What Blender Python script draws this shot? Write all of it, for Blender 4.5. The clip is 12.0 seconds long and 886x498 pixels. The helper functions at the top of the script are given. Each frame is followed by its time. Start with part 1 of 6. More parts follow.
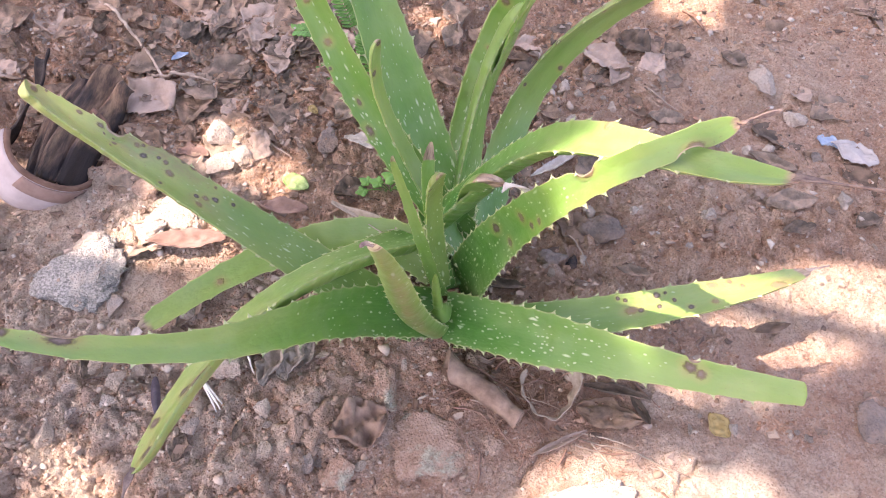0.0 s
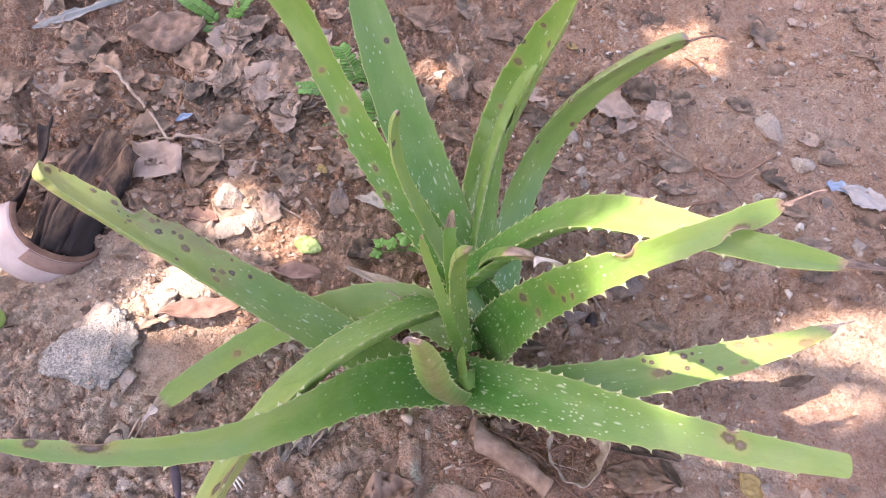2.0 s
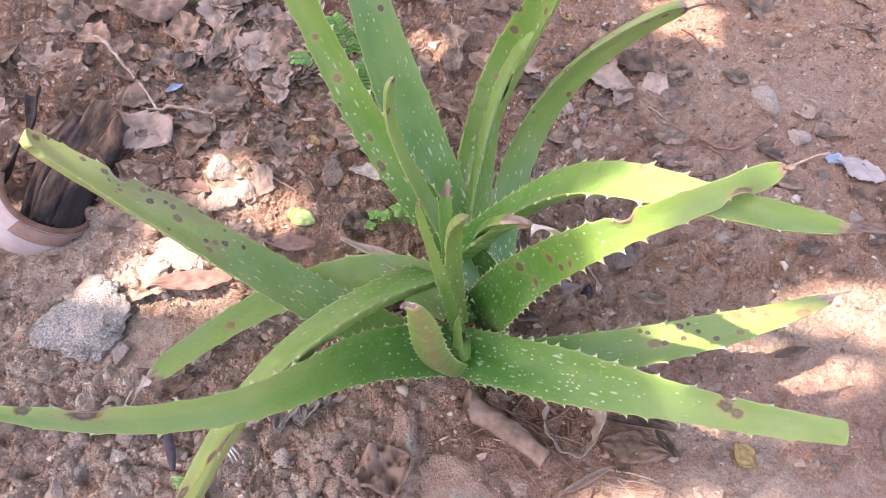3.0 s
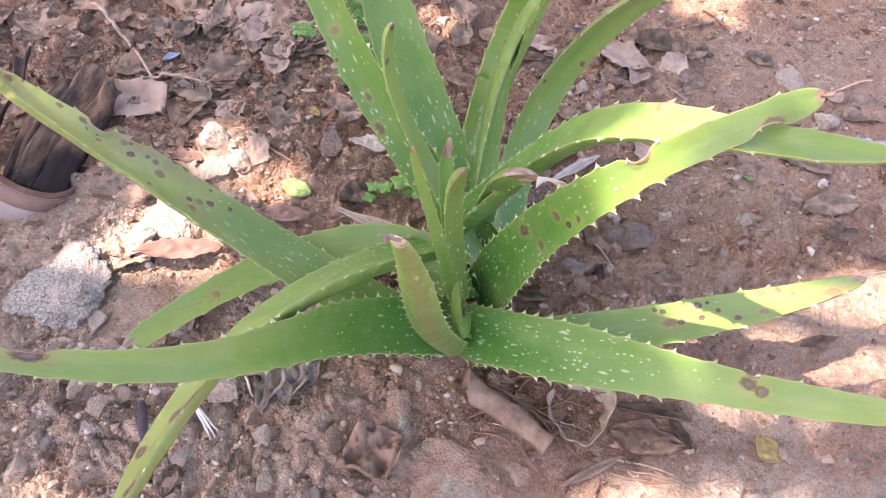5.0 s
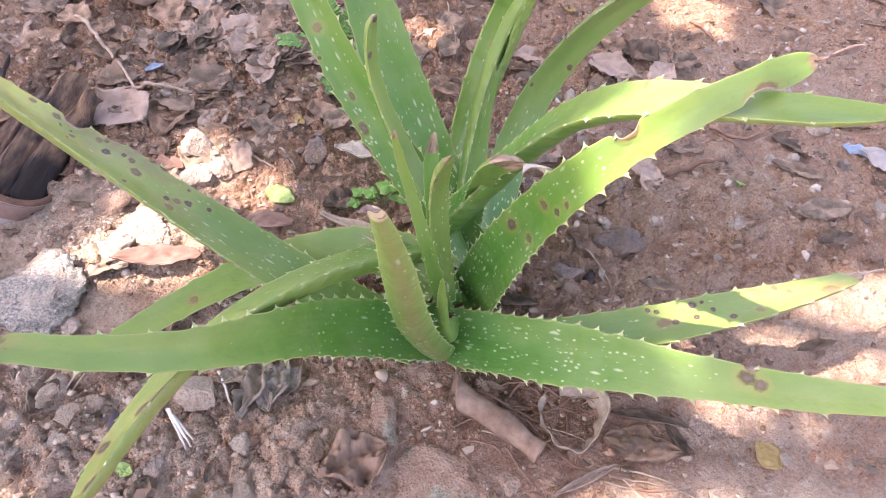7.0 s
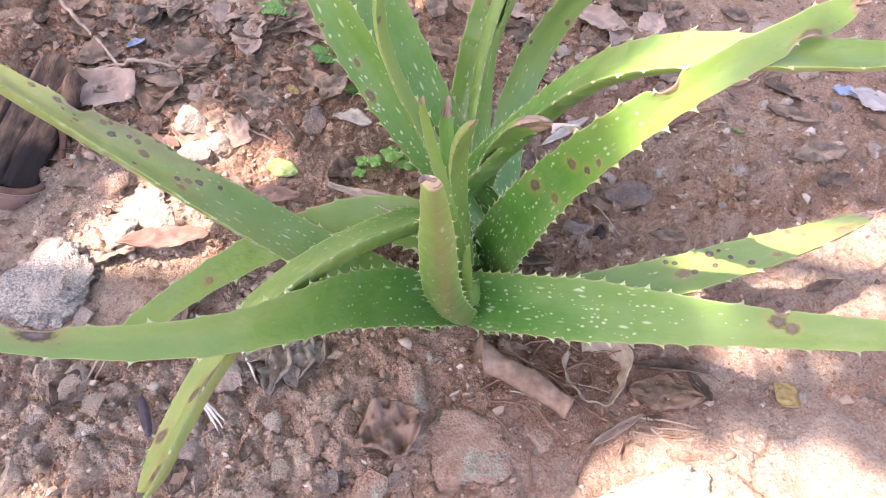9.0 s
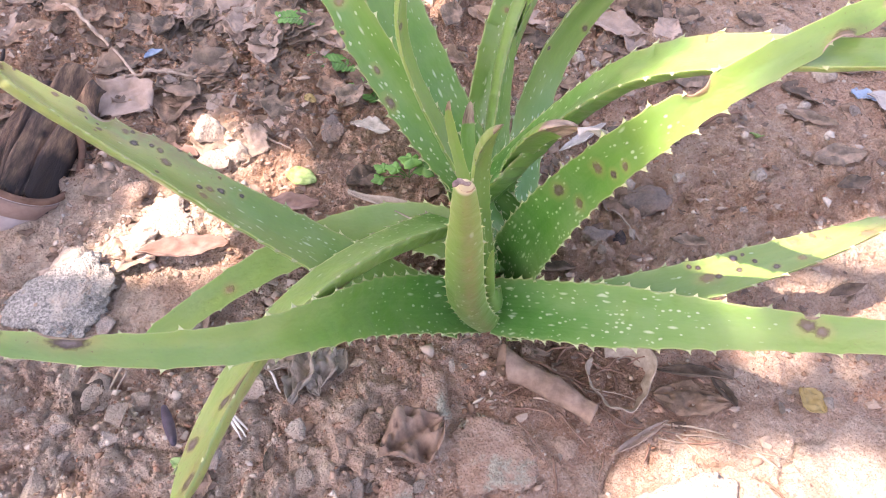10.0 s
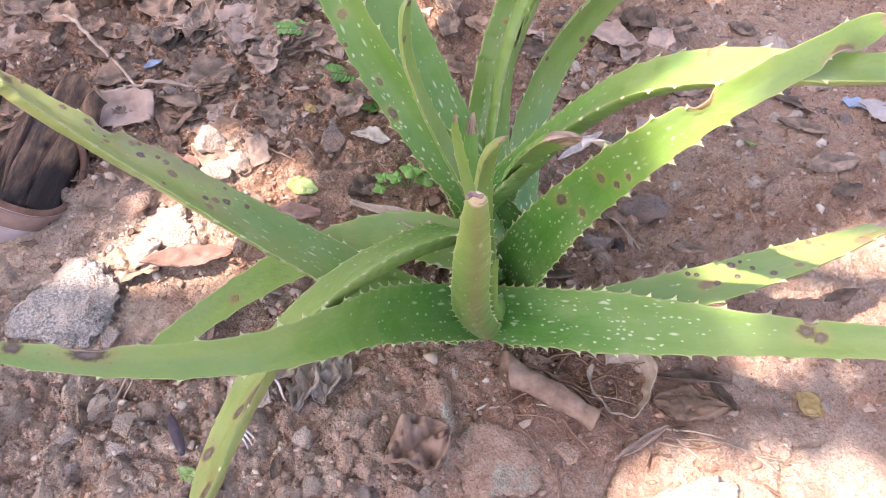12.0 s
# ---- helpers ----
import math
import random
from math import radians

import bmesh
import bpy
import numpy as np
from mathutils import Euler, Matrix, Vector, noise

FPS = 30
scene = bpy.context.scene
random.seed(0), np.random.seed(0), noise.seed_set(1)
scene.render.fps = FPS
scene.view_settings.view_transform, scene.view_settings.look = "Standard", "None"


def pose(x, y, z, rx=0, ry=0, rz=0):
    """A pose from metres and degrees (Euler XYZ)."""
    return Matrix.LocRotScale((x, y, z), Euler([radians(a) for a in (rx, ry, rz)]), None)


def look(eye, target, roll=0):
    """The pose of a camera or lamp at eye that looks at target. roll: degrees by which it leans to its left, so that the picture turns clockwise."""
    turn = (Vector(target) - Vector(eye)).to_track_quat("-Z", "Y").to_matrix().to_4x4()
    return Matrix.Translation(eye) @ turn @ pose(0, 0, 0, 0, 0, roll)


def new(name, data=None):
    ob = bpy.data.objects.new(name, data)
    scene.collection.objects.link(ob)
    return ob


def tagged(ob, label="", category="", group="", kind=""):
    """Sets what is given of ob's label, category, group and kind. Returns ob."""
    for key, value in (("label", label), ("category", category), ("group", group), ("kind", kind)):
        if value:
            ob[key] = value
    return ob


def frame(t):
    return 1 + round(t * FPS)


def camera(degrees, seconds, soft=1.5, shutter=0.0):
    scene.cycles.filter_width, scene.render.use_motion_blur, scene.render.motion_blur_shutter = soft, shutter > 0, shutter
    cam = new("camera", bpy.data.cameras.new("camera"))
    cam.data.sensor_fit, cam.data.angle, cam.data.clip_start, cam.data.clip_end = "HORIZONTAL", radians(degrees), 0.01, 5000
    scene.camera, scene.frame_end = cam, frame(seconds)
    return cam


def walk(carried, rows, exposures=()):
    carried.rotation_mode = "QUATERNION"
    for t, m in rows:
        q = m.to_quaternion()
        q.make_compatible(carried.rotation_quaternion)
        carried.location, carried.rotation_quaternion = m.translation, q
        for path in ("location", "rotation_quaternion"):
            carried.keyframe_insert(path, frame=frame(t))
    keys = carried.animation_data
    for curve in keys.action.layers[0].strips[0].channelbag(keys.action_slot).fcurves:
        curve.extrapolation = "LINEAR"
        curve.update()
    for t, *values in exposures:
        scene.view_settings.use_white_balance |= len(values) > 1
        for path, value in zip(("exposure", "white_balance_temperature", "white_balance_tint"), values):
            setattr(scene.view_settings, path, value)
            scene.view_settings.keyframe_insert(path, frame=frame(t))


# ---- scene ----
cam = camera(61.4, 12.0, soft=1.0)
PATH = [
    (0, (0.066, 0.041, 0.736), (0.137, 1.099, -0.96), 3.4),
    (0.5, (0.056, 0.056, 0.734), (0.148, 1.139, -0.945), 3.5),
    (1, (0.048, 0.068, 0.737), (0.142, 1.166, -0.932), 3.2),
    (1.5, (0.037, 0.078, 0.744), (0.147, 1.195, -0.911), 3.4),
    (2, (0.031, 0.084, 0.748), (0.142, 1.195, -0.911), 3.3),
    (2.5, (0.029, 0.083, 0.745), (0.151, 1.179, -0.924), 3.8),
    (3, (0.028, 0.08, 0.737), (0.158, 1.145, -0.951), 4.3),
    (3.2, (0.031, 0.078, 0.727), (0.185, 1.138, -0.962), 5.8),
    (4.8, (0.035, 0.07, 0.665), (0.157, 1.177, -0.996), 5.9),
    (5, (0.043, 0.065, 0.667), (0.138, 1.179, -0.992), 3.9),
    (5.5, (0.044, 0.052, 0.665), (0.127, 1.258, -0.928), 4.9),
    (6, (0.045, 0.042, 0.66), (0.144, 1.282, -0.906), 4.9),
    (6.5, (0.046, 0.042, 0.638), (0.155, 1.254, -0.949), 4.3),
    (6.7, (0.0505, 0.045, 0.632), (0.157, 1.248, -0.9615), 3.9),
    (8.3, (0.024, 0.053, 0.628), (0.208, 1.232, -0.977), 5.1),
    (8.5, (0.015, 0.054, 0.627), (0.207, 1.22, -0.987), 4.8),
    (9, (0.002, 0.056, 0.628), (0.208, 1.163, -1.026), 4.6),
    (9.5, (-0.011, 0.059, 0.629), (0.196, 1.168, -1.022), 4.5),
    (10, (-0.012, 0.057, 0.624), (0.18, 1.186, -1.016), 3.4),
    (10.5, (-0.019, 0.062, 0.617), (0.188, 1.187, -1.024), 4.5),
    (11, (-0.019, 0.061, 0.619), (0.203, 1.186, -1.02), 4.7),
    (11.5, (-0.023, 0.057, 0.628), (0.191, 1.191, -1.005), 4.1),
    (12, (-0.025, 0.056, 0.632), (0.197, 1.194, -0.998), 4.2),
]
walk(cam, [(t, look(eye, target, roll)) for t, eye, target, roll in PATH],
     exposures=[(0.0, 2.00, 7800, 31), (2.0, 1.94, 7800, 31), (5.0, 1.98, 7800, 31), (6.5, 2.05, 7800, 31), (9.0, 2.09, 7800, 31), (10.0, 2.12, 7800, 31), (10.5, 2.02, 7800, 31), (11.5, 2.03, 7800, 31), (12.0, 1.96, 7800, 31)])

# ---- light: sun from the left, high, through the gaps of a tree's crown ----
SUN_LEAN = 0.57
SUN_WAY = Vector((-SUN_LEAN, 0.0, 1.0)).normalized()
world = bpy.data.worlds.new("sky")
scene.world = world
world.use_nodes = True
sky = world.node_tree.nodes.new("ShaderNodeTexSky")
sky.sky_type, sky.sun_disc = "NISHITA", False
sky.sun_elevation, sky.sun_rotation = math.asin(SUN_WAY.z), radians(-90)
sky.dust_density = 3.0
background = world.node_tree.nodes["Background"]
background.inputs["Strength"].default_value = 0.15
world.node_tree.links.new(sky.outputs[0], background.inputs["Color"])
sun_data = bpy.data.lights.new("sun", "SUN")
sun_data.energy, sun_data.angle, sun_data.color = 3.1, radians(0.53), (1.0, 0.955, 0.88)
sun = new("sun", sun_data)
sun.matrix_world = look(SUN_WAY * 5, (0, 0, 0))


# ---- materials ----
class Nodes:
    """A short way to write node trees."""

    def __init__(self, name, rough=0.8, spec=0.3):
        self.mat = bpy.data.materials.new(name)
        self.mat.use_nodes = True
        self.tree = self.mat.node_tree
        self.bsdf = self.tree.nodes["Principled BSDF"]
        self.bsdf.inputs["Roughness"].default_value = rough
        self.bsdf.inputs["Specular IOR Level"].default_value = spec

    def add(self, kind, **sockets):
        n = self.tree.nodes.new(kind)
        for key, value in sockets.items():
            self.put(n.inputs[key.replace("_", " ")], value)
        return n

    def put(self, socket, value):
        if isinstance(value, bpy.types.NodeSocket):
            self.tree.links.new(value, socket)
        else:
            socket.default_value = value

    def coords(self, scale=(1, 1, 1)):
        c = self.add("ShaderNodeTexCoord")
        m = self.add("ShaderNodeMapping", Vector=c.outputs["Object"])
        m.inputs["Scale"].default_value = scale
        return m.outputs[0]

    def noise(self, vec, scale, detail=4.0, rough=0.6, distortion=0.0):
        return self.add("ShaderNodeTexNoise", Vector=vec, Scale=scale, Detail=detail, Roughness=rough, Distortion=distortion).outputs["Fac"]

    def cells(self, vec, scale, out="Distance"):
        return self.add("ShaderNodeTexVoronoi", Vector=vec, Scale=scale).outputs[out]

    def ramp(self, fac, *stops):
        r = self.add("ShaderNodeValToRGB", Fac=fac)
        e = r.color_ramp.elements
        while len(e) < len(stops):
            e.new(0.5)
        for el, (p, c) in zip(e, stops):
            el.position = p
            el.color = (c, c, c, 1) if isinstance(c, (int, float)) else (*c, 1)
        return r.outputs[0]

    def mix(self, fac, a, b, blend="MIX"):
        m = self.tree.nodes.new("ShaderNodeMix")
        m.data_type, m.blend_type = "RGBA", blend
        self.put(m.inputs[0], fac)
        for s, v in ((m.inputs[6], a), (m.inputs[7], b)):
            self.put(s, v if isinstance(v, bpy.types.NodeSocket) else (*v, 1))
        return m.outputs[2]

    def calc(self, op, a, b=0.0, c=0.0, clamp=False):
        m = self.tree.nodes.new("ShaderNodeMath")
        m.operation, m.use_clamp = op, clamp
        for s, v in zip(m.inputs, (a, b, c)):
            self.put(s, v)
        return m.outputs[0]

    def attr(self, name):
        a = self.tree.nodes.new("ShaderNodeAttribute")
        a.attribute_name = name
        return a.outputs["Fac"]

    def random(self):
        return self.tree.nodes.new("ShaderNodeObjectInfo").outputs["Random"]

    def island(self):
        return self.tree.nodes.new("ShaderNodeNewGeometry").outputs["Random Per Island"]

    def bump(self, height, strength, distance):
        b = self.add("ShaderNodeBump", Height=height, Strength=strength, Distance=distance)
        if self.bsdf.inputs["Normal"].is_linked:
            self.put(b.inputs["Normal"], self.bsdf.inputs["Normal"].links[0].from_socket)
        self.put(self.bsdf.inputs["Normal"], b.outputs[0])

    def color(self, c):
        self.put(self.bsdf.inputs["Base Color"], c if isinstance(c, bpy.types.NodeSocket) else (*c, 1))
        return self


def soil_material():
    n = Nodes("red_soil", 0.95, 0.15)
    v = n.coords()
    big = n.ramp(n.noise(v, 6.0, 6, 0.65), (0.30, (0.54, 0.295, 0.200)), (0.45, (0.60, 0.375, 0.275)), (0.60, (0.65, 0.450, 0.350)), (0.75, (0.60, 0.430, 0.355)))
    mid = n.ramp(n.noise(v, 45.0, 7, 0.72), (0.36, (0.36, 0.195, 0.135)), (0.48, (0.57, 0.355, 0.260)), (0.64, (0.72, 0.54, 0.43)))
    c = n.mix(0.5, big, mid)
    damp = n.ramp(n.noise(v, 11.0, 5, 0.65), (0.50, 0.0), (0.66, 0.42))
    c = n.mix(damp, c, n.ramp(n.noise(v, 80.0, 6, 0.7), (0.35, (0.27, 0.145, 0.095)), (0.65, (0.47, 0.29, 0.20))))
    crusty = n.ramp(n.noise(v, 15.0, 6, 0.7), (0.54, 0.0), (0.66, 0.65))
    c = n.mix(crusty, c, n.ramp(n.noise(v, 120.0, 6, 0.7), (0.36, (0.50, 0.37, 0.29)), (0.62, (0.74, 0.61, 0.51))))
    warp = n.add("ShaderNodeTexNoise", Vector=v, Scale=55.0, Detail=5.0, Roughness=0.65).outputs["Color"]
    bent = n.tree.nodes.new("ShaderNodeMix")
    bent.data_type, bent.blend_type = "RGBA", "LINEAR_LIGHT"
    n.put(bent.inputs[0], 0.012)
    n.put(bent.inputs[6], v)
    n.put(bent.inputs[7], warp)
    bent = bent.outputs[2]
    lumps = n.add("ShaderNodeSeparateColor", Color=n.cells(bent, 62.0, "Color")).outputs[0]
    c = n.mix(n.ramp(lumps, (0.55, 0.0), (1.0, 0.55)), c, (0.58, 0.44, 0.37))
    c = n.mix(n.ramp(lumps, (0.0, 0.3), (0.35, 0.0)), c, (0.36, 0.205, 0.150))
    grit = n.ramp(n.cells(v, 420.0, "Color"), (0.62, 0.0), (0.9, 1.0))
    c = n.mix(n.calc("MULTIPLY", grit, 0.55), c, (0.66, 0.54, 0.47))
    dark = n.ramp(n.noise(v, 150.0, 5, 0.75), (0.36, 1.0), (0.5, 0.0))
    c = n.mix(n.calc("MULTIPLY", dark, 0.38), c, (0.20, 0.11, 0.08))
    rust = n.calc("MULTIPLY", n.attr("ochre"), n.ramp(n.noise(v, 34.0, 6, 0.7), (0.35, 0.35), (0.6, 1.0)))
    c = n.mix(rust, c, n.ramp(n.noise(v, 90.0, 6, 0.7), (0.36, (0.48, 0.250, 0.150)), (0.5, (0.66, 0.420, 0.280)), (0.64, (0.74, 0.55, 0.41))))
    # shade beneath the aloe's leaves, put into the soil colour
    c = n.mix(n.attr("under_shade"), c, n.ramp(n.noise(v, 95.0, 6, 0.7), (0.36, (0.20, 0.115, 0.082)), (0.62, (0.43, 0.275, 0.205))))
    pale = n.calc("MULTIPLY", n.attr("chalk"), n.ramp(n.noise(v, 70.0, 6, 0.7), (0.32, 0.35), (0.52, 1.0)))
    c = n.mix(pale, c, n.ramp(n.noise(v, 160.0, 5), (0.35, (0.60, 0.455, 0.355)), (0.65, (0.80, 0.685, 0.575))))
    n.color(c)
    pores = n.ramp(n.noise(v, 330.0, 4, 0.7), (0.36, 0.40), (0.46, 0.0))
    c = n.mix(pores, c, (0.15, 0.080, 0.055))
    pale_grains = n.ramp(n.noise(v, 420.0, 3, 0.6), (0.60, 0.0), (0.68, 0.6))
    c = n.mix(pale_grains, c, (0.72, 0.60, 0.51))
    n.color(c)
    n.bump(lumps, 0.8, 0.004)
    n.bump(n.noise(v, 70.0, 8, 0.75), 1.0, 0.012)
    n.bump(n.cells(bent, 190.0), 0.7, 0.005)
    n.bump(n.noise(v, 500.0, 4, 0.7), 0.6, 0.0018)
    return n.mat


def stone_material(name, a, b, c, rough=0.9, scale=60.0, pits=0.5):
    n = Nodes(name, rough, 0.25)
    v = n.coords()
    r = n.random()
    col = n.ramp(n.noise(v, scale, 7, 0.7), (0.3, a), (0.52, b), (0.72, c))
    col = n.mix(n.calc("MULTIPLY", n.ramp(n.noise(v, scale * 5, 4), (0.45, 0.0), (0.7, 1.0)), 0.4), col, tuple(0.45 * q for q in a))
    dirt = n.ramp(n.noise(v, scale * 0.55, 6, 0.75), (0.44, 0.0), (0.62, 1.0))
    col = n.mix(n.calc("MULTIPLY", dirt, 0.5), col, (0.42, 0.27, 0.195))
    shade = n.calc("MULTIPLY_ADD", r, 0.4, 0.8)
    grey = n.add("ShaderNodeCombineColor", Red=shade, Green=shade, Blue=shade).outputs[0]
    n.color(n.mix(1.0, col, grey, "MULTIPLY"))
    n.bump(n.noise(v, scale * 2.5, 8, 0.75), 0.9, 0.006)
    n.bump(n.cells(v, scale * 6), pits, 0.002)
    return n.mat


def crusted_material():
    n = Nodes("grey_stone_with_pale_crust", 0.95, 0.15)
    v = n.coords()
    body = n.ramp(n.noise(v, 330.0, 5, 0.75), (0.40, (0.20, 0.195, 0.185)), (0.50, (0.43, 0.415, 0.39)), (0.60, (0.66, 0.63, 0.59)))
    body = n.mix(n.ramp(n.noise(v, 60.0, 5, 0.7), (0.40, 0.0), (0.62, 0.55)), body, (0.27, 0.265, 0.25))
    crust = n.ramp(n.noise(v, 120.0, 6, 0.75), (0.35, (0.48, 0.40, 0.33)), (0.6, (0.72, 0.66, 0.59)))
    c = n.mix(n.ramp(n.noise(v, 26.0, 5, 0.7), (0.54, 0.0), (0.64, 0.9)), body, crust)
    c = n.mix(n.ramp(n.noise(v, 40.0, 5, 0.7), (0.60, 0.0), (0.72, 0.75)), c, (0.44, 0.29, 0.205))
    n.color(c)
    n.bump(n.noise(v, 120.0, 8, 0.8), 0.7, 0.006)
    n.bump(n.cells(v, 420.0), 0.6, 0.002)
    return n.mat


def lichen_material():
    n = Nodes("brown_stone_with_lichen", 0.95, 0.15)
    v = n.coords()
    body = n.ramp(n.noise(v, 80.0, 7, 0.7), (0.3, (0.36, 0.225, 0.165)), (0.5, (0.49, 0.335, 0.260)), (0.7, (0.58, 0.43, 0.35)))
    grains = n.ramp(n.cells(v, 460.0, "Color"), (0.70, 0.0), (0.95, 0.5))
    body = n.mix(grains, body, (0.68, 0.56, 0.49))
    crust = n.ramp(n.noise(v, 190.0, 5, 0.75), (0.36, (0.15, 0.18, 0.165)), (0.5, (0.36, 0.38, 0.32)), (0.62, (0.55, 0.55, 0.45)))
    c = n.mix(n.ramp(n.noise(v, 24.0, 6, 0.7), (0.53, 0.0), (0.62, 0.8)), body, crust)
    n.color(c)
    n.bump(n.noise(v, 130.0, 8, 0.75), 1.0, 0.005)
    n.bump(n.cells(v, 380.0), 0.7, 0.002)
    return n.mat


def crumb_material(name, stops):
    n = Nodes(name, 0.95, 0.15)
    v = n.coords()
    c = n.ramp(n.island(), *stops)
    c = n.mix(n.calc("MULTIPLY", n.noise(v, 300.0, 4), 0.5), c, (0.2, 0.11, 0.075))
    n.color(c)
    n.bump(n.noise(v, 600.0, 4), 0.5, 0.001)
    return n.mat


def aloe_material(name="aloe_skin"):
    n = Nodes(name, 0.36, 0.5)
    along, across, s, yellow = n.attr("along"), n.attr("across"), n.attr("s"), n.attr("yellow")
    spot, scar, dry, seed, rust = n.attr("spot"), n.attr("scar"), n.attr("dry"), n.attr("seed"), n.attr("rust")
    flat = n.add("ShaderNodeCombineXYZ", X=across, Y=along, Z=seed).outputs[0]

    def scaled(x, y):
        m = n.add("ShaderNodeMapping", Vector=flat)
        m.inputs["Scale"].default_value = (x, y, 1.0)
        return m.outputs[0]

    def flecks(x, y, lean, small, large):
        """Pale flecks of one size, denser towards the crown, in drifts."""
        cellv = scaled(x, y)
        d = n.cells(cellv, 1.0)
        chance = n.add("ShaderNodeSeparateColor", Color=n.cells(cellv, 1.0, "Color"))
        want = n.calc("MULTIPLY_ADD", s, lean, n.calc("MULTIPLY_ADD", n.attr("flecks"), -0.55, 0.75))
        want = n.calc("ADD", want, n.calc("MULTIPLY_ADD", n.noise(scaled(60, 16), 1.0, 3), 1.5, -0.75))
        have = n.calc("GREATER_THAN", chance.outputs[0], want)
        body = n.ramp(n.calc("MULTIPLY_ADD", chance.outputs[1], 0.24, d), (small, 1.0), (large, 0.0))
        return n.calc("MULTIPLY", n.calc("MULTIPLY", have, body), n.calc("GREATER_THAN", n.attr("flecks"), 0.05))

    deep = n.ramp(n.noise(scaled(40, 14), 1.0, 5, 0.6), (0.3, (0.033, 0.178, 0.024)), (0.7, (0.064, 0.250, 0.044)))
    fresh = n.ramp(n.noise(scaled(45, 12), 1.0, 5, 0.6), (0.3, (0.068, 0.248, 0.027)), (0.7, (0.112, 0.335, 0.048)))
    green = n.mix(n.ramp(s, (0.10, 0.0), (0.70, 1.0)), deep, fresh)
    pale = n.ramp(n.noise(scaled(50, 10), 1.0, 4, 0.6), (0.3, (0.235, 0.335, 0.085)), (0.7, (0.345, 0.430, 0.150)))
    y = n.calc("ADD", yellow, n.calc("MULTIPLY_ADD", n.noise(scaled(25, 12), 1.0, 4), 0.7, -0.35), clamp=True)
    c = n.mix(y, green, pale)
    # pale clouds painted into the skin for the sky's sheen on its wax
    sky_sheen = n.ramp(n.noise(scaled(28, 20), 1.0, 4, 0.6), (0.45, 0.0), (0.68, 0.17))
    c = n.mix(sky_sheen, c, (0.30, 0.42, 0.25))
    streak = n.ramp(n.noise(scaled(420, 9), 1.0, 3), (0.42, 0.0), (0.62, 1.0))
    c = n.mix(n.calc("MULTIPLY", streak, 0.16), c, (0.16, 0.33, 0.10))
    dots = flecks(280, 150, 1.25, 0.24, 0.40)
    bars = flecks(190, 52, 1.05, 0.16, 0.34)
    mark = n.calc("MAXIMUM", n.calc("MULTIPLY", dots, 0.70), n.calc("MULTIPLY", bars, 0.72))
    c = n.mix(mark, c, (0.52, 0.65, 0.45))
    # thin pale margin
    rim = n.ramp(n.calc("ABSOLUTE", n.attr("u")), (0.925, 0.0), (0.985, 0.6))
    c = n.mix(rim, c, (0.42, 0.48, 0.22))
    # brownish stained places and fine specks
    stain = n.calc("MULTIPLY", rust, n.ramp(n.noise(scaled(110, 70), 1.0, 5, 0.7), (0.34, 0.25), (0.62, 1.0)))
    c = n.mix(n.calc("MULTIPLY", stain, 0.85), c, (0.275, 0.190, 0.105))
    dust = n.ramp(n.noise(scaled(90, 60), 1.0, 5, 0.7), (0.60, 0.0), (0.8, 1.0))
    c = n.mix(n.calc("MULTIPLY", dust, n.calc("MULTIPLY", yellow, 0.40)), c, (0.27, 0.22, 0.10))
    speck = n.ramp(n.noise(scaled(600, 420), 1.0, 3, 0.6), (0.65, 0.0), (0.71, 1.0))
    c = n.mix(n.calc("MULTIPLY", speck, n.ramp(n.calc("ADD", yellow, rust), (0.35, 0.0), (0.9, 0.8))), c, (0.17, 0.095, 0.06))
    # scars: some soft and brown, some dark with a grey heart
    wob = n.calc("MULTIPLY_ADD", n.noise(scaled(420, 340), 1.0, 4), 0.9, -0.45)
    sd = n.calc("ADD", spot, wob)
    around = n.ramp(n.calc("MULTIPLY", sd, 0.4), (0.36, 1.0), (0.80, 0.0))
    c = n.mix(n.calc("MULTIPLY", around, 0.42), c, (0.33, 0.33, 0.11))
    core = n.ramp(n.calc("MULTIPLY", sd, 0.5), (0.30, 1.0), (0.52, 0.0))
    burnt = n.mix(scar, (0.27, 0.150, 0.090), (0.045, 0.030, 0.036))
    c = n.mix(n.calc("MULTIPLY", core, n.calc("MULTIPLY_ADD", scar, 0.30, 0.66)), c, burnt)
    heart = n.calc("MULTIPLY", n.ramp(sd, (0.18, 1.0), (0.52, 0.0)), n.ramp(scar, (0.4, 0.25), (0.95, 0.75)))
    c = n.mix(heart, c, (0.205, 0.160, 0.165))
    dd = n.calc("ADD", dry, n.calc("MULTIPLY_ADD", n.noise(scaled(160, 90), 1.0, 4), 0.6, -0.3), clamp=True)
    drycol = n.ramp(n.noise(scaled(300, 60), 1.0, 4), (0.35, (0.16, 0.10, 0.08)), (0.65, (0.48, 0.36, 0.27)))
    c = n.mix(n.ramp(dd, (0.42, 0.0), (0.62, 1.0)), c, drycol)
    cut = n.ramp(n.noise(n.coords(), 150.0, 4), (0.38, (0.36, 0.21, 0.15)), (0.47, (0.66, 0.60, 0.43)))
    c = n.mix(n.ramp(n.attr("cut"), (0.35, 0.0), (0.6, 1.0)), c, cut)
    n.color(c)
    n.put(n.bsdf.inputs["Roughness"], n.calc("MULTIPLY_ADD", n.noise(scaled(60, 40), 1.0, 4), 0.34, 0.20))
    n.bsdf.inputs["Coat Weight"].default_value = 0.18
    n.bsdf.inputs["Coat Roughness"].default_value = 0.28
    n.bsdf.inputs["Subsurface Weight"].default_value = 0.22
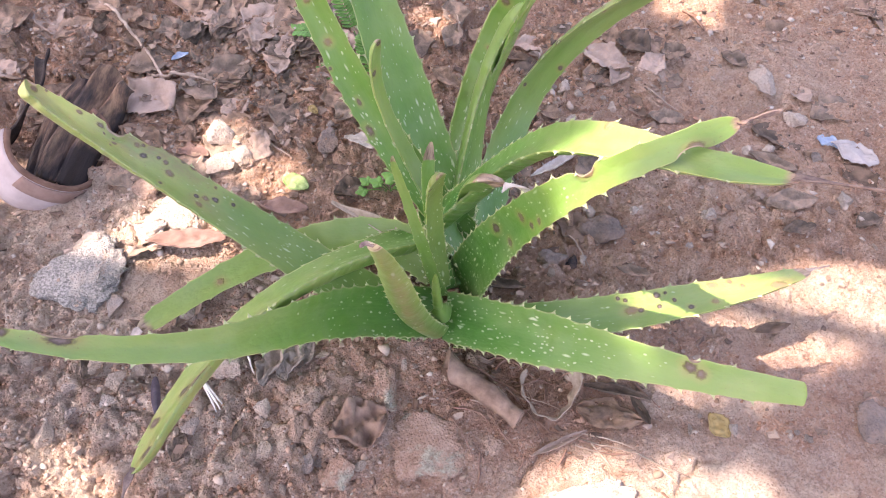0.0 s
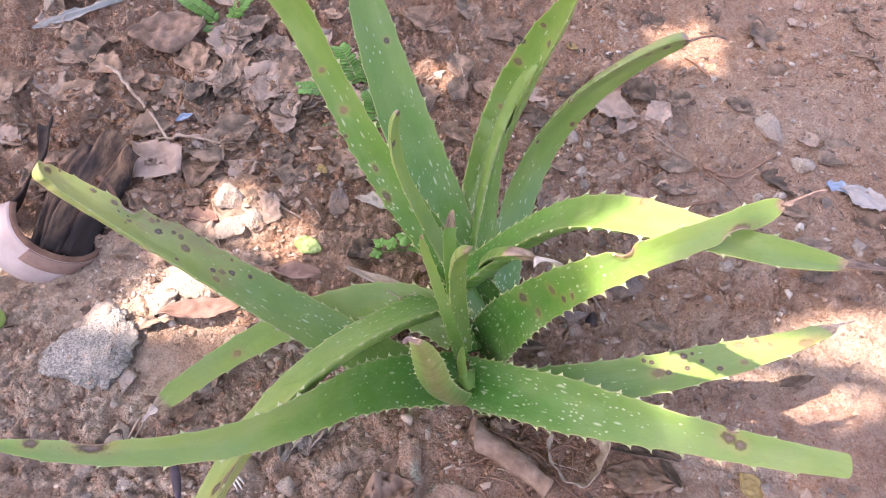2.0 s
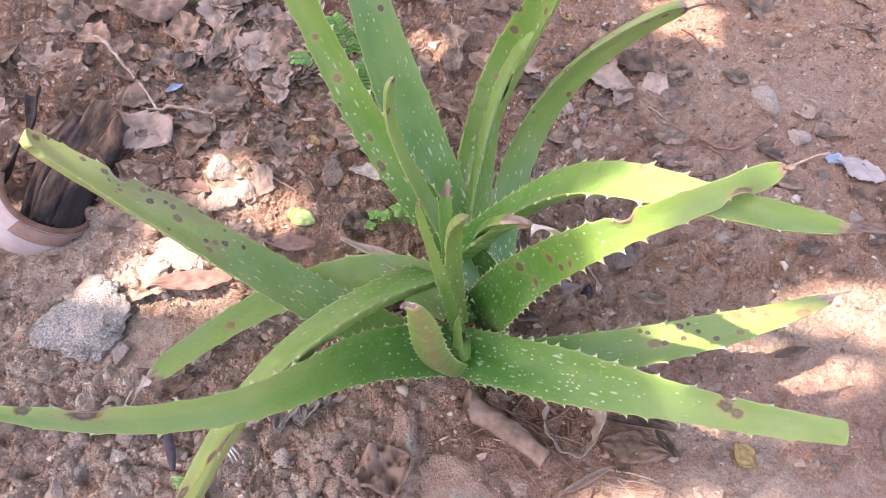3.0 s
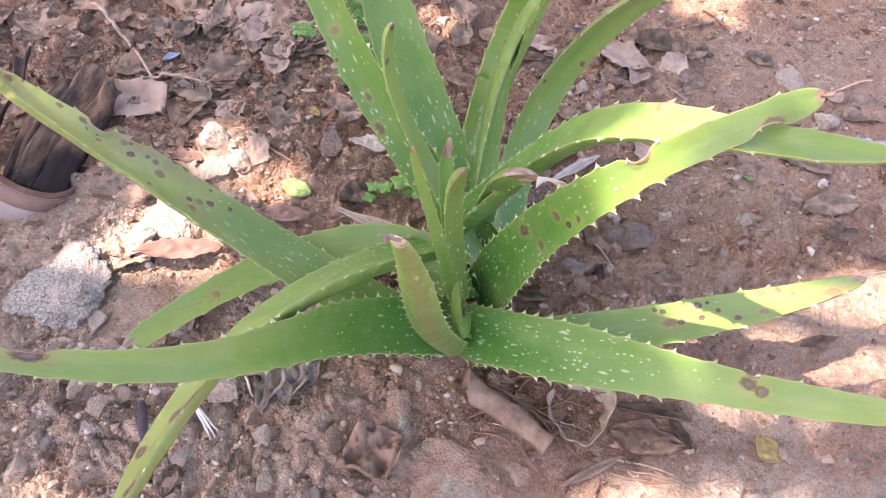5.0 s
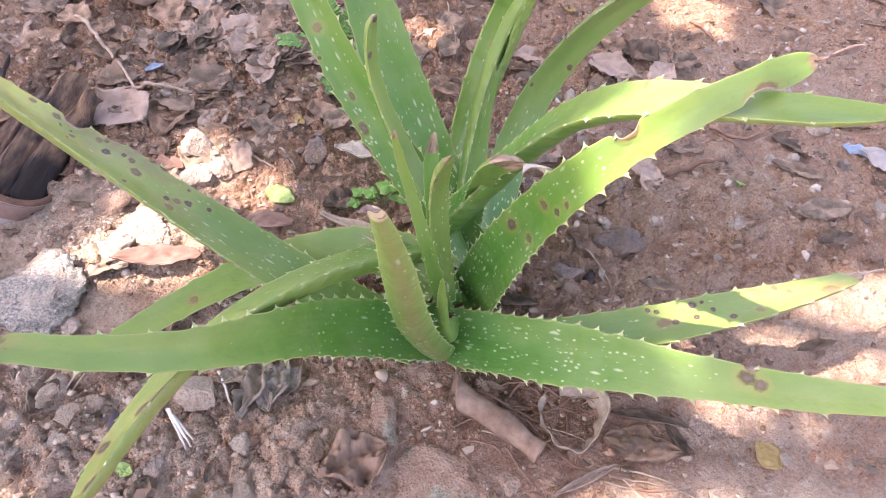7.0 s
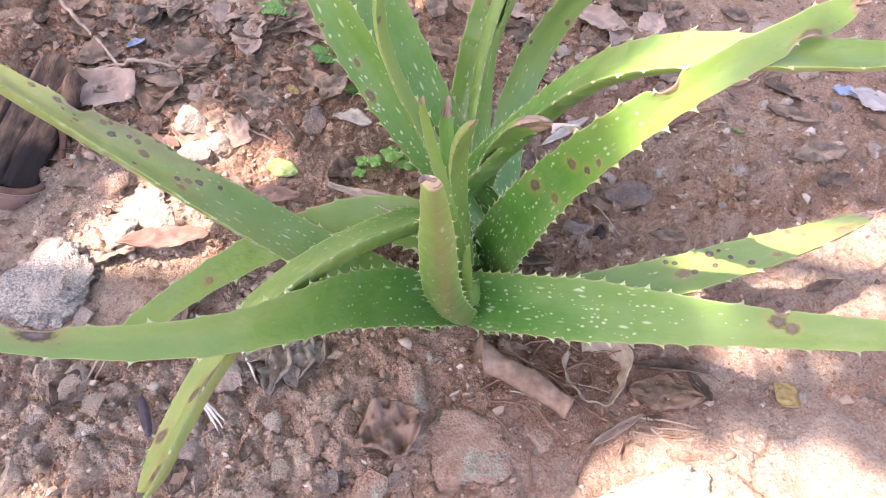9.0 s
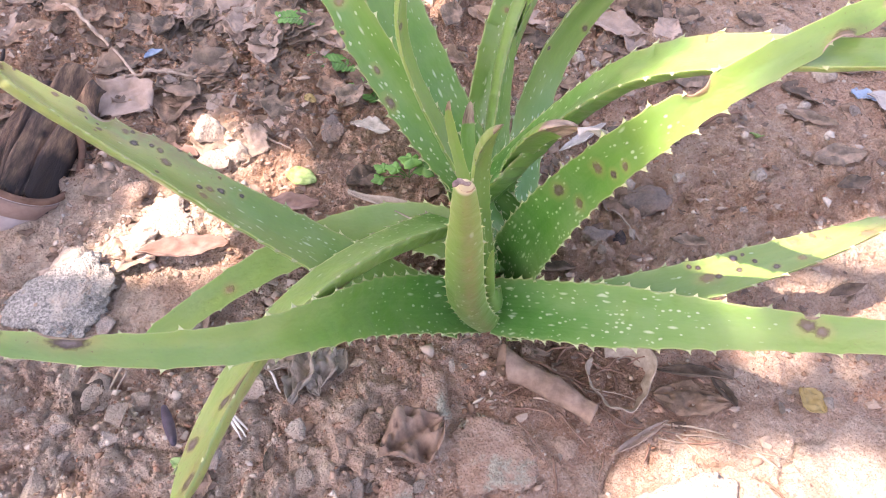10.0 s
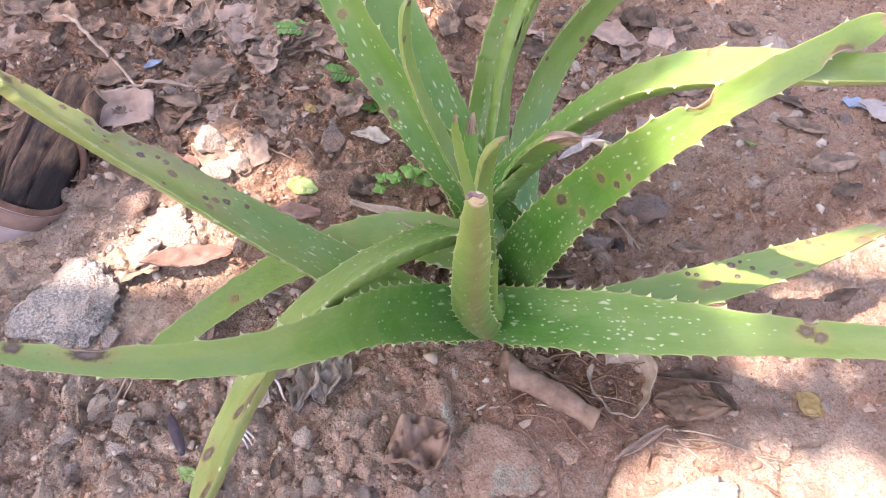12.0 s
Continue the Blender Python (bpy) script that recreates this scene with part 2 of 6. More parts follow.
    n.bsdf.inputs["Subsurface Radius"].default_value = (0.006, 0.010, 0.003)
    n.bsdf.inputs["Subsurface Scale"].default_value = 0.5
    n.bump(n.noise(scaled(34, 20), 1.0, 4), 0.45, 0.006)
    n.bump(n.noise(scaled(900, 500), 1.0, 3), 0.15, 0.0005)
    n.bump(mark, 0.25, 0.0004)
    n.bump(n.ramp(sd, (0.6, 0.0), (1.05, 1.0)), 0.6, 0.0014)
    return n.mat


def husk_material():
    """Ridged dry husk: brown streaks along its length, black in broad places."""
    n = Nodes("dark_dry_husk", 0.6, 0.35)
    v = n.coords((2.0, 0.26, 1.0))
    c = n.ramp(n.noise(v, 42.0, 6, 0.7), (0.38, (0.045, 0.034, 0.032)), (0.50, (0.150, 0.095, 0.070)), (0.62, (0.34, 0.215, 0.140)))
    black = n.ramp(n.noise(n.coords((1.0, 0.5, 1.0)), 17.0, 4, 0.6), (0.49, 0.0), (0.58, 0.92))
    n.color(n.mix(black, c, (0.028, 0.022, 0.025)))
    n.bump(n.noise(v, 70.0, 6, 0.7), 1.0, 0.004)
    return n.mat


def plain_material(name, a, b, scale=80.0, rough=0.8, spec=0.3, bump=0.3, distance=0.001, stretch=(1, 1, 1), vary=0.5, spread=0.18, dust=0.0):
    n = Nodes(name, rough, spec)
    v = n.coords(stretch)
    c = n.mix(n.ramp(n.noise(v, scale, 6, 0.65), (0.5 - spread, 0.0), (0.5 + spread, 1.0)), a, b)
    if dust:
        c = n.mix(n.ramp(n.noise(n.coords(), 38.0, 6, 0.75), (0.48, 0.0), (0.62, dust)), c, (0.50, 0.33, 0.245))
    shade = n.calc("MULTIPLY_ADD", n.random(), vary, 1.0 - 0.5 * vary)
    grey = n.add("ShaderNodeCombineColor", Red=shade, Green=shade, Blue=shade).outputs[0]
    n.color(n.mix(1.0, c, grey, "MULTIPLY"))
    n.bump(n.noise(v, scale * 2, 6, 0.7), bump, distance)
    return n.mat


M = {
    "soil": soil_material(),
    "aloe": aloe_material(),
    "tooth": plain_material("pale_spine", (0.40, 0.49, 0.24), (0.56, 0.58, 0.38), 300, 0.5, 0.4, 0.1),
    "dried": plain_material("withered_skin", (0.13, 0.085, 0.085), (0.42, 0.32, 0.27), 140, 0.75, 0.3, 0.6, 0.002),
    "dried_pale": plain_material("withered_pale_skin", (0.36, 0.29, 0.25), (0.62, 0.54, 0.50), 140, 0.75, 0.3, 0.6, 0.002),
    "strip": plain_material("dry_strip", (0.30, 0.235, 0.185), (0.50, 0.42, 0.34), 120, 0.75, 0.3, 0.6, 0.002),
    "bark_chip": plain_material("bleached_bark", (0.56, 0.50, 0.45), (0.76, 0.71, 0.66), 90, 0.85, 0.2, 0.5, 0.002, spread=0.14, vary=0.2),
    "dried_grey": plain_material("withered_grey_skin", (0.32, 0.275, 0.235), (0.49, 0.43, 0.375), 120, 0.75, 0.3, 0.6, 0.002),
    "white": stone_material("white_chalk_stone", (0.45, 0.375, 0.315), (0.60, 0.53, 0.465), (0.74, 0.68, 0.615)),
    "grey": stone_material("grey_granular_stone", (0.38, 0.33, 0.30), (0.55, 0.49, 0.45), (0.72, 0.66, 0.61), scale=150),
    "brown": stone_material("brown_earthy_stone", (0.45, 0.31, 0.24), (0.57, 0.42, 0.335), (0.67, 0.54, 0.445), pits=0.8),
    "ash": stone_material("pale_flaky_stone", (0.42, 0.345, 0.285), (0.56, 0.475, 0.40), (0.68, 0.60, 0.52), scale=110),
    "slate": stone_material("dark_grey_stone", (0.20, 0.165, 0.150), (0.30, 0.25, 0.23), (0.38, 0.33, 0.30)),
    "black": stone_material("black_pebble", (0.02, 0.02, 0.025), (0.045, 0.045, 0.06), (0.09, 0.09, 0.11), 0.5),
    "lichen": lichen_material(),
    "litter_grey": plain_material("grey_dry_leaf", (0.100, 0.078, 0.062), (0.275, 0.218, 0.172), 60, 0.8, 0.3, 0.7, 0.003, vary=0.8, spread=0.16, dust=0.40),
    "litter_brown": plain_material("brown_dry_leaf", (0.14, 0.095, 0.068), (0.36, 0.255, 0.185), 60, 0.75, 0.3, 0.7, 0.003, vary=0.8, spread=0.16, dust=0.5),
    "litter_pink": plain_material("pinkish_dry_leaf", (0.23, 0.142, 0.118), (0.37, 0.250, 0.208), 50, 0.7, 0.3, 0.4, 0.002, vary=0.3),
    "litter_sheet": plain_material("pale_flat_dry_leaf", (0.36, 0.265, 0.215), (0.54, 0.42, 0.36), 45, 0.75, 0.3, 0.4, 0.002, vary=0.1),
    "litter_tan": plain_material("tan_dry_leaf", (0.175, 0.115, 0.088), (0.36, 0.255, 0.200), 70, 0.75, 0.3, 0.5, 0.002, vary=0.3),
    "litter_pale": plain_material("pale_dry_leaf", (0.34, 0.26, 0.215), (0.50, 0.40, 0.34), 60, 0.75, 0.3, 0.6, 0.003, vary=0.4, spread=0.12, dust=0.5),
    "twig": plain_material("bleached_twig", (0.34, 0.255, 0.20), (0.56, 0.46, 0.39), 90, 0.85, 0.2, 0.5, 0.001, vary=0.5),
    "root": plain_material("brown_root", (0.20, 0.115, 0.085), (0.36, 0.23, 0.175), 110, 0.9, 0.2, 0.6, 0.001, vary=0.5),
    "fibre": plain_material("white_fibre", (0.70, 0.66, 0.63), (0.85, 0.82, 0.80), 200, 0.8, 0.2, 0.2),
    "weed": plain_material("weed_leaflet", (0.085, 0.255, 0.05), (0.17, 0.37, 0.095), 120, 0.5, 0.4, 0.3, 0.0006, vary=0.4),
    "fresh": plain_material("light_green_leaf", (0.23, 0.39, 0.12), (0.35, 0.49, 0.21), 120, 0.5, 0.4, 0.3, 0.0006, vary=0.3),
    "yellow": plain_material("yellow_leaf", (0.34, 0.25, 0.105), (0.45, 0.345, 0.16), 90, 0.6, 0.3, 0.3, 0.0006, vary=0.2),
    "fruit": plain_material("green_fruit_skin", (0.26, 0.42, 0.10), (0.36, 0.52, 0.15), 60, 0.4, 0.5, 0.1, vary=0.1),
    "pot": plain_material("pale_worn_clay", (0.46, 0.38, 0.38), (0.60, 0.52, 0.53), 30, 0.65, 0.3, 0.3, 0.001, vary=0.1),
    "pot_inside": plain_material("brown_stained_clay", (0.15, 0.085, 0.065), (0.28, 0.17, 0.13), 50, 0.85, 0.2, 0.4, 0.001, vary=0.1),
    "stain": plain_material("stained_clay", (0.25, 0.165, 0.145), (0.38, 0.265, 0.235), 40, 0.85, 0.2, 0.4, 0.001, vary=0.1),
    "husk": husk_material(),
    "husk_dark": plain_material("black_dry_husk", (0.02, 0.017, 0.018), (0.07, 0.05, 0.045), 60, 0.7, 0.3, 0.8, 0.003, vary=0.1),
    "plastic_blue": plain_material("pale_blue_plastic", (0.26, 0.38, 0.56), (0.42, 0.54, 0.69), 60, 0.45, 0.5, 0.2, vary=0.1),
    "plastic_white": plain_material("greyish_white_plastic", (0.42, 0.39, 0.375), (0.60, 0.56, 0.54), 60, 0.5, 0.5, 0.3, vary=0.2),
    "film": plain_material("bluish_grey_plastic_film", (0.25, 0.275, 0.28), (0.40, 0.415, 0.41), 50, 0.45, 0.5, 0.3, 0.002, vary=0.2),
    "purple": plain_material("purple_black_pod", (0.035, 0.028, 0.05), (0.08, 0.065, 0.10), 80, 0.45, 0.5, 0.3, vary=0.2),
    "crown": plain_material("tree_leaf", (0.05, 0.13, 0.03), (0.10, 0.20, 0.05), 20, 0.55, 0.4, 0.2, vary=0.2),
    "bark": plain_material("tree_bark", (0.13, 0.095, 0.07), (0.26, 0.20, 0.155), 12, 0.95, 0.1, 0.8, 0.02, vary=0.1),
    "crumbs": crumb_material("soil_crumbs", ((0.0, (0.30, 0.160, 0.105)), (0.5, (0.52, 0.320, 0.230)), (0.9, (0.62, 0.435, 0.335)), (1.0, (0.72, 0.58, 0.49)))),
    "chalk": crumb_material("chalk_rubble", ((0.0, (0.42, 0.28, 0.21)), (0.35, (0.55, 0.44, 0.37)), (0.7, (0.66, 0.58, 0.51)), (1.0, (0.78, 0.73, 0.67)))),
    "crusted": crusted_material(),
    "chips": crumb_material("leaf_fragments", ((0.0, (0.11, 0.088, 0.075)), (0.4, (0.24, 0.190, 0.160)), (0.75, (0.40, 0.320, 0.265)), (1.0, (0.56, 0.46, 0.39)))),
    "grit": crumb_material("mixed_grit", ((0.0, (0.17, 0.115, 0.09)), (0.3, (0.44, 0.30, 0.225)), (0.65, (0.56, 0.45, 0.37)), (1.0, (0.78, 0.71, 0.63)))),
}


# ---- ground relief, in metres ----
def lattice(x, y, seed):
    """Smooth value noise, -1 to 1, one cell per metre of x and y."""
    xi, yi = np.floor(x).astype(np.int64), np.floor(y).astype(np.int64)
    fx, fy = x - xi, y - yi
    fx, fy = fx * fx * (3 - 2 * fx), fy * fy * (3 - 2 * fy)

    def corner(i, j):
        h = (i * 374761393 + j * 668265263 + seed * 974634777) & 0x7FFFFFFF
        h = ((h ^ (h >> 13)) * 1274126177) & 0x7FFFFFFF
        return ((h ^ (h >> 16)) & 0xFFFF) / 32767.5 - 1.0

    a, b, c, d = corner(xi, yi), corner(xi + 1, yi), corner(xi, yi + 1), corner(xi + 1, yi + 1)
    return (a * (1 - fx) + b * fx) * (1 - fy) + (c * (1 - fx) + d * fx) * fy


def clods(x, y, seed):
    """Lumps, one cell per metre: each with its own height, rounded, with clefts between."""
    xi, yi = np.floor(x).astype(np.int64), np.floor(y).astype(np.int64)
    best, second, tall, lean = np.full(x.shape, 9.0), np.full(x.shape, 9.0), np.zeros(x.shape), np.zeros(x.shape)
    for i in (-1, 0, 1):
        for j in (-1, 0, 1):
            h = ((xi + i) * 374761393 + (yi + j) * 668265263 + seed * 974634777) & 0x7FFFFFFF
            h = ((h ^ (h >> 13)) * 1274126177) & 0x7FFFFFFF
            px, py, pz = (h & 0xFF) / 255.0, ((h >> 8) & 0xFF) / 255.0, ((h >> 16) & 0xFF) / 255.0
            d = np.hypot(xi + i + px - x, yi + j + py - y)
            slope = (xi + i + px - x) * (((h >> 4) & 0xFF) / 127.5 - 1) + (yi + j + py - y) * (((h >> 12) & 0xFF) / 127.5 - 1)
            near = d < best
            second = np.where(near, best, np.minimum(second, d))
            tall = np.where(near, pz, tall)
            lean = np.where(near, slope, lean)
            best = np.where(near, d, best)
    return np.clip((second - best) * 2.2, 0, 1) ** 0.45 * (0.2 + tall**1.7 + 0.8 * lean)


CRACKS = [
    [(0.351, 0.256), (0.337, 0.238), (0.324, 0.222), (0.320, 0.204)],
    [(0.351, 0.255), (0.366, 0.250), (0.372, 0.250)],
    [(0.305, 0.229), (0.314, 0.216), (0.331, 0.200)],
    [(0.195, 0.273), (0.186, 0.259), (0.170, 0.231)],
    [(0.224, 0.265), (0.211, 0.244)],
    [(0.255, 0.247), (0.265, 0.239), (0.285, 0.244)],
]
# pale chalky places of the soil: x, y, half sizes, strength
CHALK = [(-0.215, 0.545, 0.085, 0.060, 1.0), (-0.165, 0.635, 0.040, 0.045, 0.9), (-0.285, 0.515, 0.040, 0.030, 0.9), (-0.27, 0.60, 0.05, 0.03, 0.5),
         (0.50, 0.21, 0.20, 0.055, 0.45), (-0.10, 0.40, 0.05, 0.03, 0.4), (-0.33, 0.54, 0.17, 0.10, 1.0), (0.02, 0.60, 0.10, 0.05, 0.3), (-0.20, 0.30, 0.22, 0.10, 0.85), (-0.30, 0.39, 0.14, 0.07, 0.85), (-0.12, 0.44, 0.10, 0.05, 0.5), (0.30, 0.46, 0.11, 0.05, 0.35), (0.55, 0.43, 0.12, 0.05, 0.35)]


# pale dry crust without rubble
CRUST = [(0.32, 0.215, 0.18, 0.060, 0.85), (0.52, 0.425, 0.15, 0.055, 0.7), (0.38, 0.315, 0.10, 0.022, 0.6), (-0.24, 0.31, 0.20, 0.12, 0.7), (-0.33, 0.42, 0.14, 0.10, 0.8), (0.42, 0.60, 0.16, 0.08, 0.45), (0.55, 0.80, 0.20, 0.09, 0.4)]

# trodden, smoother places; then shade under the aloe, painted as darker earth
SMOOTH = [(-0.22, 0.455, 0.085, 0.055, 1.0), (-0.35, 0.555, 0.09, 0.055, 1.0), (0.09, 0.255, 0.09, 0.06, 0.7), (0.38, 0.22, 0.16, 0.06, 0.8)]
UNDER_SHADE = [(0.165, 0.335, 0.085, 0.050, 0.75), (0.270, 0.302, 0.060, 0.035, 0.65), (0.02, 0.47, 0.13, 0.06, 0.5), (0.20, 0.46, 0.07, 0.05, 0.6)]


def chalk(x, y, places=CHALK):
    """How chalky the soil is, 0 to 1."""
    c = np.zeros(np.shape(x))
    for cx, cy, hx, hy, k in places:
        c = np.maximum(c, k * np.exp(-(((x - cx) / hx) ** 2 + ((y - cy) / hy) ** 2) ** 2))
    return np.clip(c * (1 + 0.5 * lattice(x * 45, y * 45, 51) + 0.35 * lattice(x * 110, y * 110, 52)), 0, 1)


# rusty, more orange places of the soil: x, y, half sizes, strength
OCHRE = [(-0.05, 0.66, 0.20, 0.10, 0.75), (-0.28, 0.82, 0.34, 0.22, 0.8), (0.08, 0.78, 0.16, 0.14, 0.6), (0.45, 0.58, 0.30, 0.13, 0.75), (0.48, 0.88, 0.38, 0.22, 0.8), (0.25, 0.50, 0.10, 0.06, 0.5)]


def ochre(x, y):
    """How rusty the soil is, 0 to 1."""
    c = np.zeros(np.shape(x))
    for cx, cy, hx, hy, k in OCHRE:
        c = np.maximum(c, k * np.exp(-(((x - cx) / hx) ** 2 + ((y - cy) / hy) ** 2)))
    return np.clip(c * (1 + 0.5 * lattice(x * 18, y * 18, 53) + 0.3 * lattice(x * 60, y * 60, 54)), 0, 1)


def crack(x, y):
    """1 in the cracks of the crust."""
    c = np.zeros(np.shape(x))
    wx, wy = x + 0.004 * lattice(x * 90, y * 90, 61), y + 0.004 * lattice(x * 90, y * 90, 62)
    for line in CRACKS:
        for (ax, ay), (bx, by) in zip(line, line[1:]):
            dx, dy = bx - ax, by - ay
            t = np.clip(((wx - ax) * dx + (wy - ay) * dy) / (dx * dx + dy * dy), 0, 1)
            c = np.maximum(c, np.exp(-(np.hypot(wx - ax - t * dx, wy - ay - t * dy) / 0.0022) ** 2))
    return c


def relief(x, y):
    """The height of the soil: broken and cloddy on one side, trodden smoother on the other."""
    x, y = np.asarray(x, float), np.asarray(y, float)
    wx, wy = x + 0.012 * lattice(x * 22, y * 22, 5) + 0.004 * lattice(x * 80, y * 80, 15), y + 0.012 * lattice(x * 22, y * 22, 6) + 0.004 * lattice(x * 80, y * 80, 16)
    rough = np.clip(0.62 - 0.9 * (x - 0.12) + 0.55 * lattice(x * 4.3 + 7, y * 4.3, 8), 0.22, 1.0)
    rough = rough * (1 - 0.7 * chalk(x, y, SMOOTH))
    h = 0.009 * lattice(wx * 5, wy * 5, 1) + 0.005 * lattice(wx * 14, wy * 14, 2)
    h = h + (1 - 0.35 * chalk(x, y)) * rough * (0.0135 * (clods(wx * 27, wy * 27, 3) - 0.35) + 0.0095 * (clods(wx * 62, wy * 62, 4) - 0.3) + 0.0066 * clods(wx * 130, wy * 130, 9))
    pale = chalk(x, y) * (1 - 0.7 * chalk(x, y, SMOOTH))
    h = h + pale * (0.006 + 0.008 * clods(wx * 38, wy * 38, 12) + 0.004 * clods(wx * 95, wy * 95, 13)) - 0.006 * crack(x, y)
    h = h + 0.0011 * lattice(x * 190, y * 190, 7) * (0.5 + rough) + 0.0022 * lattice(x * 60, y * 60, 17)
    near = np.exp(-(((x - 0.1) / 0.09) ** 2 + ((y - 0.42) / 0.08) ** 2))
    return h - 0.004 - 0.004 * near


def height(x, y):
    return float(relief(np.array([x]), np.array([y]))[0])


# ---- mesh helpers ----
def link(name, data, material, parent=None, label="", smooth=True):
    if material is not None and not data.materials:
        data.materials.append(material)
    if smooth:
        data.polygons.foreach_set("use_smooth", [True] * len(data.polygons))
    ob = new(name, data)
    ob.parent = parent
    if label:
        ob["label"] = label
    return ob


def mesh_of(name, verts, faces):
    me = bpy.data.meshes.new(name)
    me.from_pydata([tuple(v) for v in verts], [], [tuple(f) for f in faces])
    me.update()
    return me


def thing(name, label, category, group="", at=(0, 0, 0)):
    ob = tagged(new(name), label, category, group)
    ob.location = at
    return ob


def tube(points, radii, sides=7):
    """Vertices and faces of a tapered round tube along points."""
    pts = [Vector(p) for p in points]
    verts, faces = [], []
    ref = Vector((0.31, 0.2, 0.93))
    for i, p in enumerate(pts):
        t = (pts[min(i + 1, len(pts) - 1)] - pts[max(i - 1, 0)]).normalized()
        a = t.cross(ref).normalized()
        b = t.cross(a)
        r = float(radii[i] if isinstance(radii, (list, tuple)) else radii)
        for k in range(sides):
            w = 2 * math.pi * k / sides
            verts.append(p + r * (math.cos(w) * a + math.sin(w) * b))
    for i in range(len(pts) - 1):
        for k in range(sides):
            l = (k + 1) % sides
            faces.append((i * sides + k, i * sides + l, (i + 1) * sides + l, (i + 1) * sides + k))
    faces.append(tuple(range(sides))[::-1])
    faces.append(tuple(range((len(pts) - 1) * sides, len(pts) * sides)))
    return verts, faces


def shell(grid, thick):
    """A sheet with thickness from rows of points."""
    n, m = len(grid), len(grid[0])
    g = np.array(grid, float)
    du, dv = np.gradient(g, axis=0), np.gradient(g, axis=1)
    nn = np.cross(du, dv)
    nn /= np.maximum(np.linalg.norm(nn, axis=-1, keepdims=True), 1e-9)
    top, low = (g + nn * thick / 2).reshape(-1, 3), (g - nn * thick / 2).reshape(-1, 3)
    faces, o = [], n * m
    for i in range(n - 1):
        for j in range(m - 1):
            a, b, c, d = i * m + j, i * m + j + 1, (i + 1) * m + j + 1, (i + 1) * m + j
            faces += [(a, d, c, b), (o + a, o + b, o + c, o + d)]
    rim = [j for j in range(m)] + [i * m + m - 1 for i in range(1, n)] + [(n - 1) * m + j for j in range(m - 2, -1, -1)] + [i * m for i in range(n - 2, 0, -1)]
    for a, b in zip(rim, rim[1:] + rim[:1]):
        faces.append((a, b, o + b, o + a))
    return np.concatenate([top, low]), faces


def ball(sub):
    bm = bmesh.new()
    bmesh.ops.create_icosphere(bm, subdivisions=sub, radius=1.0)
    v = np.array([x.co[:] for x in bm.verts])
    f = [[q.index for q in p.verts] for p in bm.faces]
    bm.free()
    return v, f


BALLS = {k: ball(k) for k in (1, 2, 3, 4, 5)}


def rock_mesh(name, seed, size, sub=3, cuts=9, rough=0.15):
    """A chipped stone: a ball cut by planes and roughened."""
    rng = np.random.default_rng(seed)
    v, f = BALLS[sub]
    v = v.copy()
    for _ in range(cuts):
        d = rng.normal(size=3)
        d /= np.linalg.norm(d)
        k = rng.uniform(0.34, 0.80)
        over = np.maximum(v @ d - k, 0)
        v -= over[:, None] * d * 0.96
    o = rng.uniform(0, 50, 2)
    wob = lattice(v[:, 0] * 1.7 + o[0] + v[:, 2] * 1.3, v[:, 1] * 1.7 + o[1], seed) + 0.5 * lattice(v[:, 0] * 4 + o[1], v[:, 1] * 4 + v[:, 2] * 3, seed + 1)
    if sub >= 3:
        wob = wob + 0.3 * lattice(v[:, 0] * 9 + v[:, 2] * 7 + o[0], v[:, 1] * 9 + v[:, 2] * 5, seed + 2)
    v = v * (1 + rough * wob[:, None])
    if sub >= 3:
        v = v * (1 + 0.5 * rough * (clods(v[:, 0] * 3 + o[0] + v[:, 2], v[:, 1] * 3 + o[1] + v[:, 2], seed) - 0.3)[:, None])
    return mesh_of(name, v * np.array(size), f)


# ---- structure: the ground, one sheet to the horizon ----
def spread(lo, hi, step, far):
    mid = list(np.arange(lo, hi + step / 2, step))
    out, d = [], step
    while not out or out[-1] < far:
        d *= 1.22
        out.append((out[-1] if out else 0) + d)
    return np.array([lo - q for q in out[::-1]] + mid + [hi + q for q in out])


def build_ground():
    xs, ys = spread(-0.60, 0.86, 0.0019, 400), spread(0.14, 1.12, 0.0019, 400)
    gx, gy = np.meshgrid(xs, ys)
    z = relief(gx.ravel(), gy.ravel())
    v = np.stack([gx.ravel(), gy.ravel(), z], 1)
    m = len(xs)
    i = np.arange(len(ys) - 1)[:, None] * m + np.arange(m - 1)[None]
    f = np.stack([i, i + 1, i + m + 1, i + m], -1).reshape(-1, 4)
    me = bpy.data.meshes.new("ground")
    me.vertices.add(len(v))
    me.vertices.foreach_set("co", v.ravel())
    me.loops.add(f.size)
    me.loops.foreach_set("vertex_index", f.ravel().astype(np.int32))
    me.polygons.add(len(f))
    me.polygons.foreach_set("loop_start", np.arange(0, f.size, 4, dtype=np.int32))
    me.update(calc_edges=True)
    me.attributes.new("chalk", "FLOAT", "POINT").data.foreach_set("value", np.maximum(chalk(v[:, 0], v[:, 1]), chalk(v[:, 0], v[:, 1], CRUST)).astype(np.float32))
    me.attributes.new("under_shade", "FLOAT", "POINT").data.foreach_set("value", chalk(v[:, 0], v[:, 1], UNDER_SHADE).astype(np.float32))
    me.attributes.new("ochre", "FLOAT", "POINT").data.foreach_set("value", ochre(v[:, 0], v[:, 1]).astype(np.float32))
    tagged(link("ground", me, M["soil"]), "uneven reddish brown bare soil with crumbs and cracks", "ground", kind="structure")


build_ground()

